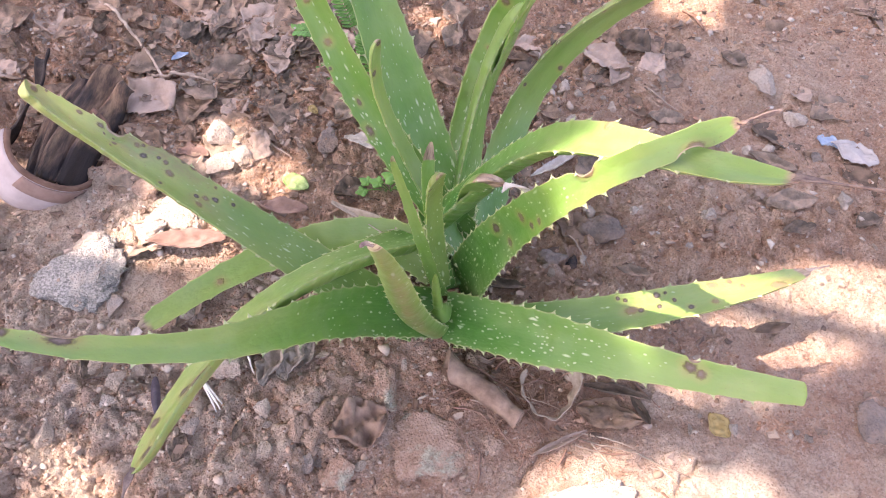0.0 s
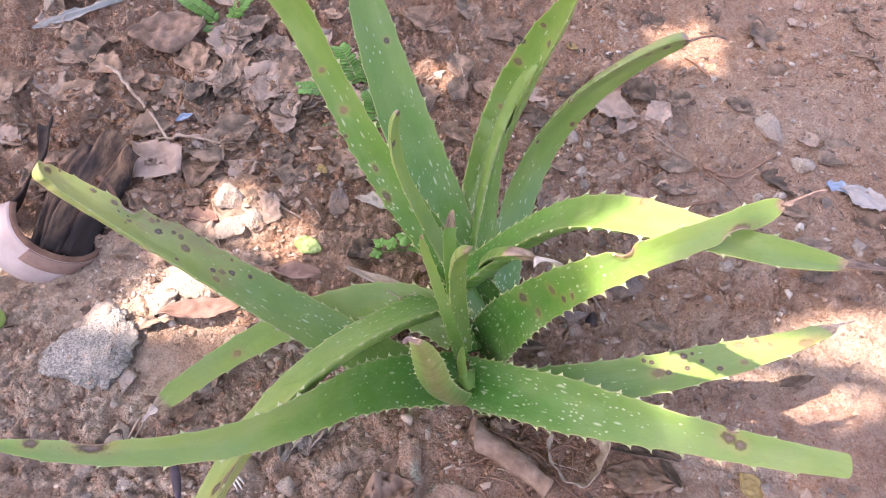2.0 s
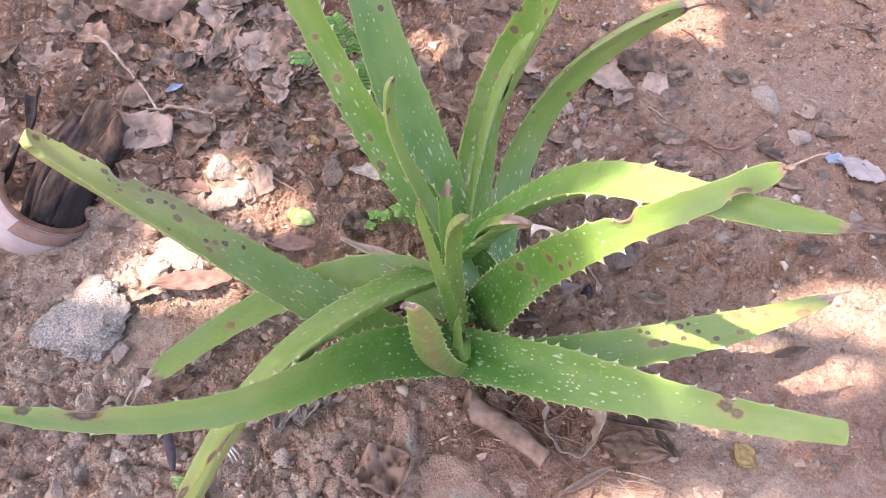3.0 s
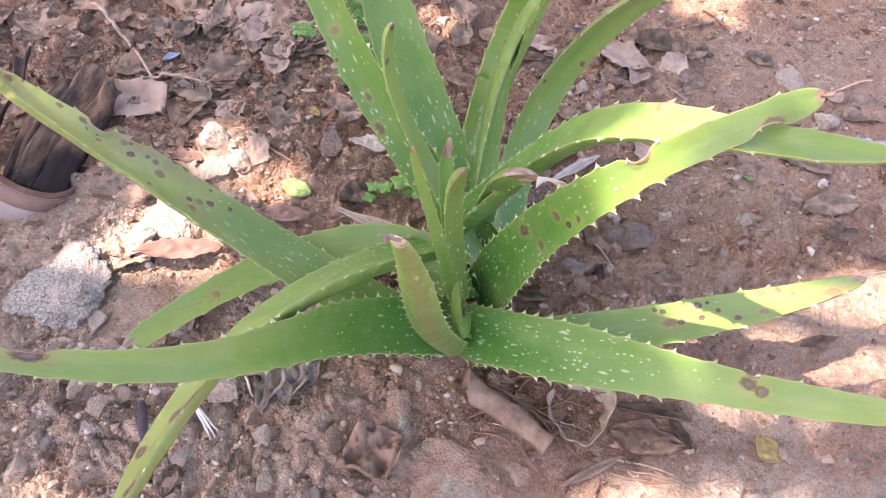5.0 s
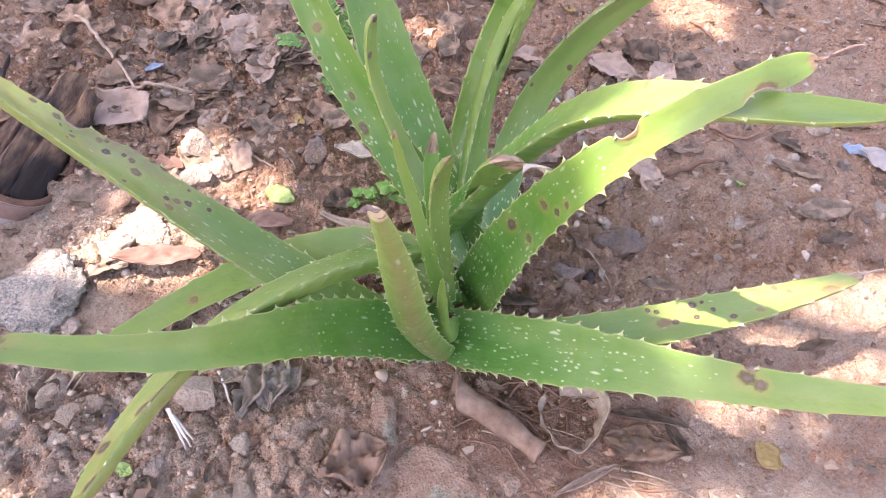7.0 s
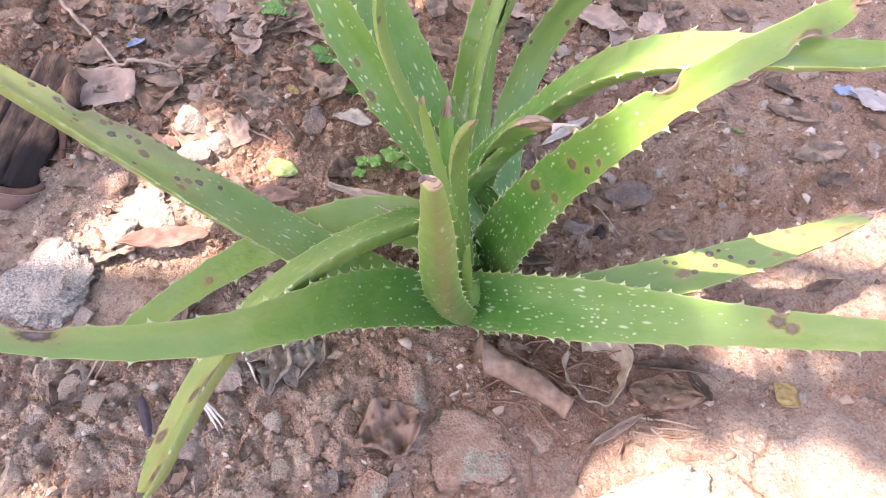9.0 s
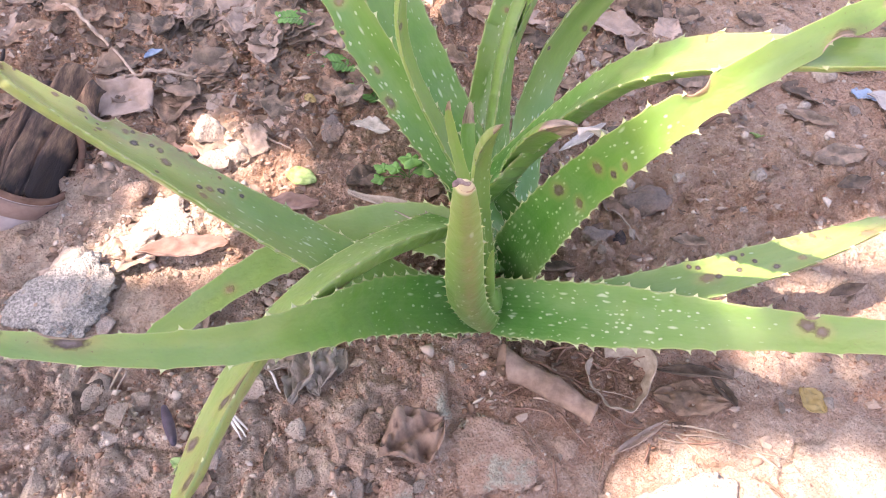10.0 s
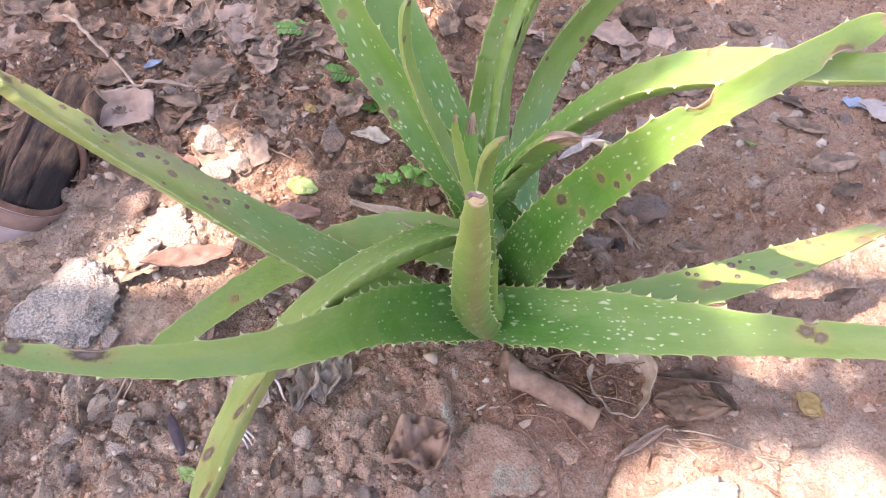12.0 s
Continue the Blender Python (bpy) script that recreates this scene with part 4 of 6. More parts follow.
# ---- unseen tree added overhead, out of the picture: gaps cut in its crown let the sun through ----
# gaps as outlines of the sunlit places, with the share of leaves left in them and the height of those leaves
GAPS = [
    (0.0, [(0.320, 0.388), (0.345, 0.402), (0.372, 0.408), (0.404, 0.420), (0.426, 0.438), (0.528, 0.474), (0.614, 0.478), (0.700, 0.450), (0.640, 0.402), (0.585, 0.384),
           (0.520, 0.362), (0.490, 0.342), (0.455, 0.355), (0.420, 0.356), (0.370, 0.340), (0.345, 0.340), (0.322, 0.362)]),
    (0.0, [(0.340, 0.330), (0.369, 0.325), (0.458, 0.308), (0.450, 0.296), (0.380, 0.307), (0.340, 0.314)]),
    (0.0, [(0.150, 0.190), (0.172, 0.226), (0.200, 0.254), (0.240, 0.267), (0.285, 0.254), (0.380, 0.245), (0.437, 0.222), (0.462, 0.200), (0.450, 0.150), (0.400, 0.100), (0.150, 0.100)]),
]
GAPS += [
    (0.0, [(-0.248, 0.585), (-0.213, 0.594), (-0.164, 0.578), (-0.141, 0.535), (-0.140, 0.498), (-0.182, 0.472), (-0.244, 0.470), (-0.307, 0.495), (-0.312, 0.531), (-0.263, 0.537)]),
    (0.0, [(-0.205, 0.628), (-0.195, 0.675), (-0.157, 0.690), (-0.133, 0.655), (-0.135, 0.600), (-0.166, 0.588)]),
    (0.1, [(-0.176, 0.670), (-0.124, 0.658), (-0.076, 0.615), (-0.060, 0.575), (-0.111, 0.560), (-0.162, 0.608)]),
    (0.0, [(-0.310, 0.260), (-0.274, 0.290), (-0.218, 0.284), (-0.187, 0.237), (-0.206, 0.205), (-0.300, 0.205)]),
    (0.0, [(0.060, 0.862), (0.078, 0.912), (0.120, 0.914), (0.118, 0.856)]),
    (0.0, [(0.405, 0.951), (0.464, 0.989), (0.528, 0.968), (0.521, 0.902), (0.456, 0.881)]),
    (0.0, [(-0.450, 0.565), (-0.410, 0.560), (-0.385, 0.585), (-0.400, 0.625), (-0.445, 0.630)]),
]


def gap_at(x, y):
    """None, or the share of leaves in the gap."""
    for share, line in GAPS:
        inside = False
        for (ax, ay), (bx, by) in zip(line, line[1:] + line[:1]):
            if (ay > y) != (by > y) and x < (bx - ax) * (y - ay) / (by - ay) + ax:
                inside = not inside
        if inside:
            return share
    return None


def build_tree():
    rng = np.random.default_rng(11)
    tree = thing("shade_tree", "unseen leafy tree added to shade the bare soil", "tree", at=(-3.2, 1.6, 0))
    base = Vector((-3.2, 1.6, 0))

    def limb(name, pts, radii):
        v, f = tube([Vector(p) - base for p in pts], radii, 9)
        link(name, mesh_of(name, v, f), M["bark"], tree)

    limb("trunk", [(-3.2, 1.6, -0.1), (-3.15, 1.55, 0.9), (-3.0, 1.45, 1.8), (-2.8, 1.3, 2.6), (-2.6, 1.2, 3.3)], [0.16, 0.13, 0.11, 0.09, 0.06])
    limb("limb", [(-3.0, 1.45, 1.8), (-2.5, 1.2, 2.25), (-1.9, 0.95, 2.5), (-1.2, 0.75, 2.65)], [0.07, 0.05, 0.035, 0.015])
    limb("limb", [(-2.6, 1.2, 3.3), (-2.0, 1.1, 3.2), (-1.4, 1.2, 3.05), (-0.9, 1.35, 2.95)], [0.05, 0.035, 0.025, 0.010])
    limb("limb", [(-1.9, 0.95, 2.5), (-1.5, 0.55, 2.75), (-1.1, 0.40, 2.85), (-0.75, 0.30, 2.85)], [0.03, 0.022, 0.015, 0.007])
    limb("limb", [(-2.8, 1.3, 2.6), (-2.2, 0.6, 2.85), (-1.7, 0.1, 2.95), (-1.2, -0.2, 3.0)], [0.06, 0.04, 0.03, 0.012])
    verts, faces = [], []
    while len(faces) < 4 * 29000:
        gx, gy = rng.uniform(-1.7, 2.4), rng.uniform(-1.0, 2.1)
        around = math.atan2(gy - 0.58, gx - 0.35)
        reach = math.hypot((gx - 0.35) / 1.75, (gy - 0.58) / 1.18) / (1 + 0.13 * math.sin(3 * around + 1) + 0.08 * math.sin(7 * around) + 0.05 * math.sin(13 * around + 2))
        if reach > 1 or rng.random() < (reach - 0.8) * 3:
            continue
        z = rng.uniform(2.35, 2.60 + 0.55 * math.sqrt(1 - reach * reach) + 0.1 * math.sin(5 * gx) * math.sin(6 * gy))
        long, wide = rng.uniform(0.028, 0.045), rng.uniform(0.014, 0.021)
        a = rng.uniform(0, 2 * math.pi)
        d = np.array([math.cos(a), math.sin(a), rng.uniform(-0.5, 0.3)])
        d /= np.linalg.norm(d)
        flat = d + d[2] * np.array([SUN_LEAN, 0.0, -1.0])
        shares = [gap_at(gx + k * flat[0] * long, gy + k * flat[1] * long) for k in (-1, 0, 1)]
        if any(q == 0.0 for q in shares):
            continue
        if any(q is not None for q in shares):
            if rng.random() > max(q or 0.0 for q in shares):
                continue
            z = rng.uniform(4.6, 5.4)
        c = np.array([gx, gy, 0.0]) + np.array([-SUN_LEAN, 0.0, 1.0]) * z
        e = np.cross(d, [0.3 * rng.normal(), 0.3 * rng.normal(), 1.0])
        e /= np.linalg.norm(e)
        up = np.cross(e, d) * -0.006
        o = len(verts)
        verts += [c - d * long, c - d * long * 0.3 + e * wide + up, c + d * long * 0.4 + e * wide * 0.8 + up, c + d * long, c + d * long * 0.4 - e * wide * 0.8 + up,
                  c - d * long * 0.3 - e * wide + up, c]
        faces += [(o, o + 1, o + 6, o + 5), (o + 1, o + 2, o + 6), (o + 2, o + 3, o + 4, o + 6), (o + 4, o + 5, o + 6)]
    crown = link("crown", mesh_of("crown", [np.array(v) - np.array(base) for v in verts], faces), M["crown"], tree)
    crown["kind"] = "stuff"


build_tree()

# ---- stones, fallen leaves, twigs ----
def stone(name, x, y, size, turn, seed, material, label, sub=4, sink=0.3):
    ob = link(name, rock_mesh(name, seed, size, max(4, sub), rough=0.30 if sub == 5 else 0.17), M[material])
    ob.location = (x, y, height(x, y) + size[2] * (0.85 - 1.3 * sink))
    ob.rotation_euler = (0, 0, radians(turn))
    return tagged(ob, label, "stone")


def leaf_sheet(seed, long, wide, curl, thick=0.0006, fine=(29, 15), ragged=0.28, crumple=1.0):
    """A dry leaf as a crumpled sheet: outline, midrib, curl across and along."""
    rng = np.random.default_rng(seed)
    n, m = fine
    bend = rng.uniform(-0.5, 0.7)
    peak = rng.uniform(0.75, 1.2)
    o = rng.uniform(0, 90)
    rows = []
    for i in range(n):
        v = i / (n - 1)
        wave = lattice(np.array([v * 5 + o, v * 21 + o, v * 5 + o + 33, v * 21 + o + 33]), np.full(4, o), seed)
        full = 0.5 * wide * max(0.04, math.sin(math.pi * min(max(v, 0.01), 0.99) ** peak) ** 0.72)
        sides = (full * (1 + ragged * (wave[0] + 0.6 * wave[1])), full * (1 + ragged * (wave[2] + 0.6 * wave[3])))
        row = []
        for j in range(m):
            u = 2 * j / (m - 1) - 1
            half = sides[0] if u < 0 else sides[1]
            a = u * curl * 1.9
            yy = half * (math.sin(a) / (curl * 1.9) if curl > 0.01 else u)
            zz = half * (1 - math.cos(a)) / (curl * 1.9 + 0.01)
            fold = crumple * lattice(np.array([v * 5 + o, v * 11 + o, v * 26 + o]), np.array([u * 2.2 + o, u * 5 + o, u * 9 + o]), seed + 1)
            zz += wide * (0.10 * fold[0] + 0.06 * fold[1] + 0.035 * fold[2]) + 0.07 * long * bend * (2 * v - 1) ** 2
            zz -= 0.02 * wide * (1 - min(1, abs(u) * 5))
            row.append(((v - 0.5) * long, yy, zz))
        rows.append(row)
    return shell(rows, thick)


def settle(ob, verts, x, y, turn, tilt, tilt_way, sink=0.002):
    """Lay a thing on the soil so that its lowest points touch it."""
    r = Euler((radians(tilt) * math.cos(tilt_way), radians(tilt) * math.sin(tilt_way), radians(turn))).to_matrix()
    v = np.array(verts) @ np.array(r).T
    gap = (v[:, 2] - relief(v[:, 0] + x, v[:, 1] + y)).min()
    mean = np.percentile(v[:, 2] - relief(v[:, 0] + x, v[:, 1] + y), 12)
    ob.location = (x, y, -(0.82 * gap + 0.18 * mean) - sink * 0.5)
    ob.rotation_euler = r.to_euler()


def dry_leaf(x, y, long, wide, turn, seed, material, label, curl=0.25, tilt=0, crumple=1.0):
    v, f = leaf_sheet(seed, long, wide, curl, ragged=0.08 if material in ("fresh", "yellow", "litter_tan") else 0.22, crumple=crumple)
    ob = link("fallen_leaf", mesh_of("fallen_leaf", v, f), M[material])
    settle(ob, v, x, y, turn, tilt, seed * 1.7)
    return tagged(ob, label, "leaf")


def stick(name, line, radius, lift, material, label, category="twig"):
    pts = []
    line = [Vector((p[0], p[1])) for p in line]
    for a, b in zip(line, line[1:]):
        k = max(3, int((b - a).length / 0.006))
        pts += [a.lerp(b, i / k) for i in range(k)]
    pts.append(line[-1])
    rng = np.random.default_rng(len(pts) + int(1e4 * abs(line[0].x)))
    smooth = []
    for i, p in enumerate(pts):
        q = sum((pts[min(max(i + d, 0), len(pts) - 1)] for d in range(-3, 4)), Vector((0, 0))) / 7
        smooth.append(q + Vector(rng.normal(size=2) * radius * 0.25))
    hh = relief(np.array([q.x for q in smooth]), np.array([q.y for q in smooth]))
    hs = [float(hh[max(0, i - 2):i + 3].max()) for i in range(len(smooth))]
    n = len(smooth) - 1
    v3 = [(p.x, p.y, h + radius * 0.6 + (lift - 0.004) * math.sin(math.pi * i / n) * 0.5) for i, (p, h) in enumerate(zip(smooth, hs))]
    radii = [radius * (1.1 - 0.5 * i / n) * (1 + 0.15 * rng.normal()) for i in range(n + 1)]
    v, f = tube(v3, radii, 6)
    return tagged(link(name, mesh_of(name, v, f), M[material]), label, category)


stone("stone", -0.316, 0.462, (0.0520, 0.0560, 0.0110), 20, 101, "crusted", "large rough grey stone with white crust, half buried", 5, 0.60)
stone("stone", -0.299, 0.506, (0.0292, 0.0243, 0.0122), 10, 102, "white", "chalky white lump of rock in red soil", 3, 0.38)
stone("stone", -0.245, 0.519, (0.0230, 0.0205, 0.0123), 0, 103, "white", "sunlit chalky white rock on red soil", 3, 0.38)
stone("stone", -0.212, 0.554, (0.0352, 0.0335, 0.0134), 25, 104, "white", "broad sunlit chalky white rock in soil", 5, 0.5)
stone("stone", -0.256, 0.584, (0.0239, 0.0192, 0.0115), 0, 105, "brown", "earth-coloured lump beside chalky rocks", 3, 0.38)
stone("stone", -0.173, 0.660, (0.0221, 0.0232, 0.0177), 10, 106, "white", "angular white block of chalky stone", 3, 0.38)
stone("stone", -0.170, 0.615, (0.0278, 0.0196, 0.0078), 0, 107, "white", "flat sunlit white stone on soil", 3, 0.38)
stone("stone", -0.148, 0.629, (0.0140, 0.0198, 0.0084), 0, 108, "white", "small sunlit white stone on soil", 3, 0.38)
stone("stone", -0.136, 0.871, (0.0192, 0.0180, 0.0108), 0, 109, "white", "knobbly white stone among dry leaves", 3, 0.38)
stone("stone", -0.262, 0.423, (0.0123, 0.0154, 0.0074), 0, 110, "grey", "small grey stone crusted with white", 3, 0.38)
stone("stone", 0.093, 0.889, (0.0163, 0.0183, 0.0098), 0, 111, "white", "sunlit pale stone behind the aloe", 3, 0.38)
dry_leaf(-0.002, 0.642, 0.044, 0.021, -14, 112, "bark_chip", "bleached curled chip of bark on red soil", 0.35, 6)
stone("stone", -0.043, 0.650, (0.0143, 0.0223, 0.0086), 0, 113, "slate", "grey rounded stone on red soil", 3, 0.38)
stone("stone", 0.539, 0.768, (0.0249, 0.0320, 0.0112), 0, 114, "white", "pale rounded stone set in soil", 3, 0.38)
stone("stone", 0.569, 0.708, (0.0151, 0.0170, 0.0090), 0, 115, "white", "pale crumbly stone on soil", 3, 0.38)
stone("stone", 0.585, 0.712, (0.0091, 0.0113, 0.0054), 0, 116, "white", "small white stone chip on soil", 3, 0.38)
stone("stone", 0.498, 0.654, (0.0131, 0.0100, 0.0060), 0, 117, "white", "white stone chip on red soil", 3, 0.38)
stone("stone", 0.522, 0.659, (0.0081, 0.0082, 0.0048), 0, 118, "white", "white stone chip on red soil", 3, 0.38)
stone("stone", 0.596, 0.573, (0.0126, 0.0175, 0.0076), 0, 119, "white", "angular white stone on bare soil", 3, 0.38)
stone("stone", 0.327, 0.550, (0.0075, 0.0073, 0.0044), 0, 120, "white", "small pale pebble on soil", 3, 0.38)
stone("stone", 0.409, 0.537, (0.0075, 0.0068, 0.0041), 0, 121, "white", "small pale pebble on soil", 3, 0.38)
stone("stone", 0.275, 0.555, (0.0082, 0.0103, 0.0049), 0, 122, "white", "small white stone near the aloe", 3, 0.38)
stone("stone", 0.284, 0.520, (0.0349, 0.0251, 0.0126), -8, 123, "slate", "flat dark grey stone beside the aloe", 3, 0.38)
stone("stone", 0.244, 0.481, (0.0092, 0.0131, 0.0082), 0, 124, "black", "glossy black pebble beside a white chip", 3, 0.38)
stone("stone", 0.257, 0.481, (0.0052, 0.0098, 0.0031), 0, 125, "white", "white chip beside a black pebble", 3, 0.38)
stone("stone", 0.219, 0.482, (0.0203, 0.0147, 0.0059), 0, 126, "slate", "brownish grey flat stone by the aloe", 3, 0.38)
stone("stone", 0.474, 0.490, (0.0073, 0.0108, 0.0044), 0, 127, "brown", "small brown clod on bare soil", 3, 0.38)
stone("stone", 0.385, 0.501, (0.0053, 0.0058, 0.0032), 0, 128, "grey", "small bluish grey pebble on soil", 3, 0.38)
stone("stone", 0.544, 0.287, (0.0204, 0.0263, 0.0082), 0, 129, "slate", "rounded dark grey stone on bare soil", 3, 0.38)
stone("stone", 0.392, 0.285, (0.0052, 0.0070, 0.0035), 0, 130, "white", "white chip beside a yellow leaf", 3, 0.38)
stone("stone", 0.450, 0.277, (0.0029, 0.0043, 0.0017), 0, 131, "white", "tiny white chip on soil", 3, 0.38)
stone("stone", 0.214, 0.206, (0.0660, 0.0330, 0.0075), 4, 132, "white", "broad flat white stone in the sun", 5, 0.3)
stone("stone", 0.079, 0.274, (0.0430, 0.0420, 0.0090), -20, 133, "lichen", "flat brown stone with bluish lichen", 5, 0.42)
stone("stone", 0.032, 0.327, (0.0204, 0.0302, 0.0071), 10, 134, "lichen", "low greenish brown stone in soil", 5, 0.48)
stone("stone", -0.008, 0.249, (0.0213, 0.0237, 0.0106), 0, 135, "lichen", "brown stone with greenish lichen under a leaf", 3, 0.38)
stone("stone", -0.131, 0.351, (0.0304, 0.0190, 0.0076), 5, 136, "white", "flat pale stone under the aloe leaf", 3, 0.38)
stone("stone", -0.087, 0.302, (0.0098, 0.0128, 0.0059), 0, 137, "white", "white chalky stone on gravelly soil", 3, 0.38)
stone("stone", -0.280, 0.301, (0.0081, 0.0089, 0.0064), 0, 138, "grey", "smooth bluish white pebble", 3, 0.38)
stone("stone", -0.287, 0.327, (0.0107, 0.0121, 0.0064), 0, 139, "grey", "pale crusted stone on gravelly soil", 3, 0.38)
stone("stone", -0.230, 0.324, (0.0122, 0.0137, 0.0073), 0, 140, "ash", "rough brown clod of earth", 3, 0.38)
stone("stone", -0.040, 0.274, (0.0120, 0.0150, 0.0072), 0, 141, "brown", "rough brown clod of earth", 3, 0.38)
stone("stone", -0.156, 0.286, (0.0095, 0.0107, 0.0057), 0, 142, "grey", "pale grey clod on soil", 3, 0.38)
stone("stone", -0.258, 0.355, (0.0149, 0.0218, 0.0090), 0, 143, "ash", "grey-brown flat stone on soil", 3, 0.38)
stone("stone", -0.173, 0.266, (0.0070, 0.0088, 0.0042), 0, 144, "white", "small white stone on soil", 3, 0.38)
stone("stone", -0.081, 0.259, (0.0094, 0.0106, 0.0057), 0, 145, "ash", "rough brown clod of earth", 3, 0.38)
stone("stone", -0.297, 0.275, (0.0115, 0.0173, 0.0069), 0, 146, "ash", "rough brown clod of earth", 3, 0.38)
stone("stone", -0.180, 0.410, (0.0105, 0.0099, 0.0059), 0, 147, "white", "pale stone under the leaves", 3, 0.38)
stone("stone", 0.126, 0.362, (0.0090, 0.0093, 0.0081), 0, 148, "brown", "rough brown clod by the roots", 3, 0.38)
stone("stone", -0.340, 0.368, (0.0075, 0.0124, 0.0045), 0, 149, "ash", "rough brown clod of earth", 3, 0.38)
stone("stone", 0.471, 0.859, (0.0073, 0.0071, 0.0043), 0, 150, "white", "small white chip on soil", 3, 0.38)
stone("stone", 0.403, 0.785, (0.0078, 0.0059, 0.0035), 0, 151, "white", "small white chip on soil", 3, 0.38)
stone("stone", 0.656, 0.920, (0.0076, 0.0053, 0.0032), 0, 152, "white", "small white chip on soil", 3, 0.38)
stone("stone", 0.327, 0.727, (0.0083, 0.0113, 0.0050), 0, 153, "white", "small pale chip on soil", 3, 0.38)
stone("stone", 0.160, 0.909, (0.0074, 0.0082, 0.0044), 0, 154, "white", "white chip behind the aloe", 3, 0.38)
stone("stone", 0.225, 0.858, (0.0137, 0.0060, 0.0036), 0, 155, "white", "flat white chip behind the aloe", 3, 0.38)
stone("stone", 0.270, 0.703, (0.0074, 0.0139, 0.0044), 0, 156, "white", "upright white chip by the aloe", 3, 0.38)
stone("stone", 0.265, 0.760, (0.0092, 0.0162, 0.0055), 0, 157, "white", "pale stone by the aloe", 3, 0.38)
stone("stone", 0.283, 0.742, (0.0076, 0.0095, 0.0045), 0, 158, "white", "small pale stone on soil", 3, 0.38)
stone("stone", -0.474, 1.019, (0.0093, 0.0179, 0.0056), 0, 159, "white", "white upright stone chip", 3, 0.38)
stone("stone", -0.192, 0.627, (0.0103, 0.0086, 0.0052), 0, 160, "white", "small sunlit stone chip", 3, 0.38)
stone("stone", 0.372, 0.989, (0.0104, 0.0087, 0.0052), 0, 161, "white", "pale stone on bare soil", 3, 0.38)
stone("stone", -0.277, 0.356, (0.0099, 0.0193, 0.0025), 0, 162, "ash", "flat grey-brown plate of stone in soil", 3, 0.38)
stone("stone", -0.223, 0.344, (0.0114, 0.0155, 0.0034), 30, 163, "ash", "flat grey-brown plate of stone in soil", 3, 0.38)
stone("stone", -0.239, 0.310, (0.0111, 0.0096, 0.0029), 0, 164, "grey", "flat bluish grey stone in gravelly soil", 3, 0.38)
stone("stone", -0.263, 0.320, (0.0101, 0.0109, 0.0061), 0, 165, "brown", "rough brown clod of earth", 3, 0.38)
stone("stone", -0.008, 0.320, (0.0111, 0.0195, 0.0044), 0, 166, "brown", "rough brown clod of earth", 3, 0.38)
stone("stone", -0.026, 0.300, (0.0113, 0.0154, 0.0057), 0, 167, "brown", "rough brown clod of earth", 3, 0.38)
stone("stone", 0.054, 0.355, (0.0042, 0.0078, 0.0025), 0, 168, "white", "small pinkish chip by the roots", 3, 0.38)
stone("stone", 0.142, 0.268, (0.0113, 0.0136, 0.0034), 0, 169, "brown", "flat brown stone among roots", 3, 0.38)
stone("stone", 0.413, 0.538, (0.0082, 0.0086, 0.0049), 0, 170, "white", "small pale clod on bare soil", 3, 0.38)
stone("stone", 0.267, 0.531, (0.0061, 0.0061, 0.0037), 0, 171, "white", "small pale chip on bare soil", 3, 0.38)
stone("stone", -0.039, 0.252, (0.0109, 0.0118, 0.0065), 0, 172, "grey", "pale grey clod on soil", 3, 0.38)
stone("stone", -0.052, 0.283, (0.0121, 0.0182, 0.0073), 0, 173, "brown", "rough brown clod of earth", 3, 0.38)
dry_leaf(-0.280, 0.732, 0.076, 0.064, -35, 174, "litter_sheet", "broad pale pinkish dry leaf on litter", 0.10, 8, 0.6)
dry_leaf(-0.195, 0.503, 0.088, 0.036, 8, 175, "litter_pink", "pinkish dry leaf with raised edge", 0.45, 12)
dry_leaf(-0.210, 0.637, 0.044, 0.028, -20, 176, "litter_pink", "curled pinkish dry leaf in litter", 0.7, 12)
dry_leaf(-0.203, 0.868, 0.072, 0.033, 80, 177, "litter_grey", "grey curled dry leaf in litter", 0.3, 10)
dry_leaf(-0.242, 0.840, 0.047, 0.028, 75, 178, "litter_grey", "grey dry leaf in litter", 0.3, 10)
dry_leaf(-0.014, 0.576, 0.041, 0.034, 30, 179, "litter_grey", "dark grey dry leaf by the aloe", 0.2, 8)
dry_leaf(-0.090, 0.549, 0.060, 0.024, -10, 180, "litter_pink", "pinkish brown dry leaf under the aloe", 0.2, 4)
dry_leaf(-0.300, 0.968, 0.112, 0.080, 10, 181, "litter_tan", "broad reddish brown dry leaf", 0.10, 5)
dry_leaf(-0.205, 0.871, 0.079, 0.035, 75, 182, "litter_grey", "grey crinkled dry leaf in litter", 0.35, 12)
dry_leaf(0.427, 0.829, 0.038, 0.035, 10, 183, "litter_grey", "round flat grey dry leaf", 0.15, 4)
dry_leaf(0.371, 0.844, 0.056, 0.045, -40, 184, "litter_grey", "grey brown curled dry leaf", 0.25, 8)
dry_leaf(0.342, 0.859, 0.045, 0.027, -30, 185, "litter_brown", "dark brown curled dry leaf", 0.4, 12)
dry_leaf(0.396, 0.709, 0.049, 0.027, 0, 186, "litter_grey", "flat grey dry leaf on soil", 0.12, 3)
dry_leaf(0.528, 0.571, 0.067, 0.031, 5, 187, "litter_grey", "flat grey brown dry leaf on bare soil", 0.12, 3)
dry_leaf(0.525, 0.529, 0.042, 0.019, 8, 188, "litter_grey", "dark dry leaf on bare soil", 0.2, 4)
dry_leaf(0.513, 0.818, 0.040, 0.029, -30, 189, "litter_grey", "grey dry leaf on soil", 0.2, 6)
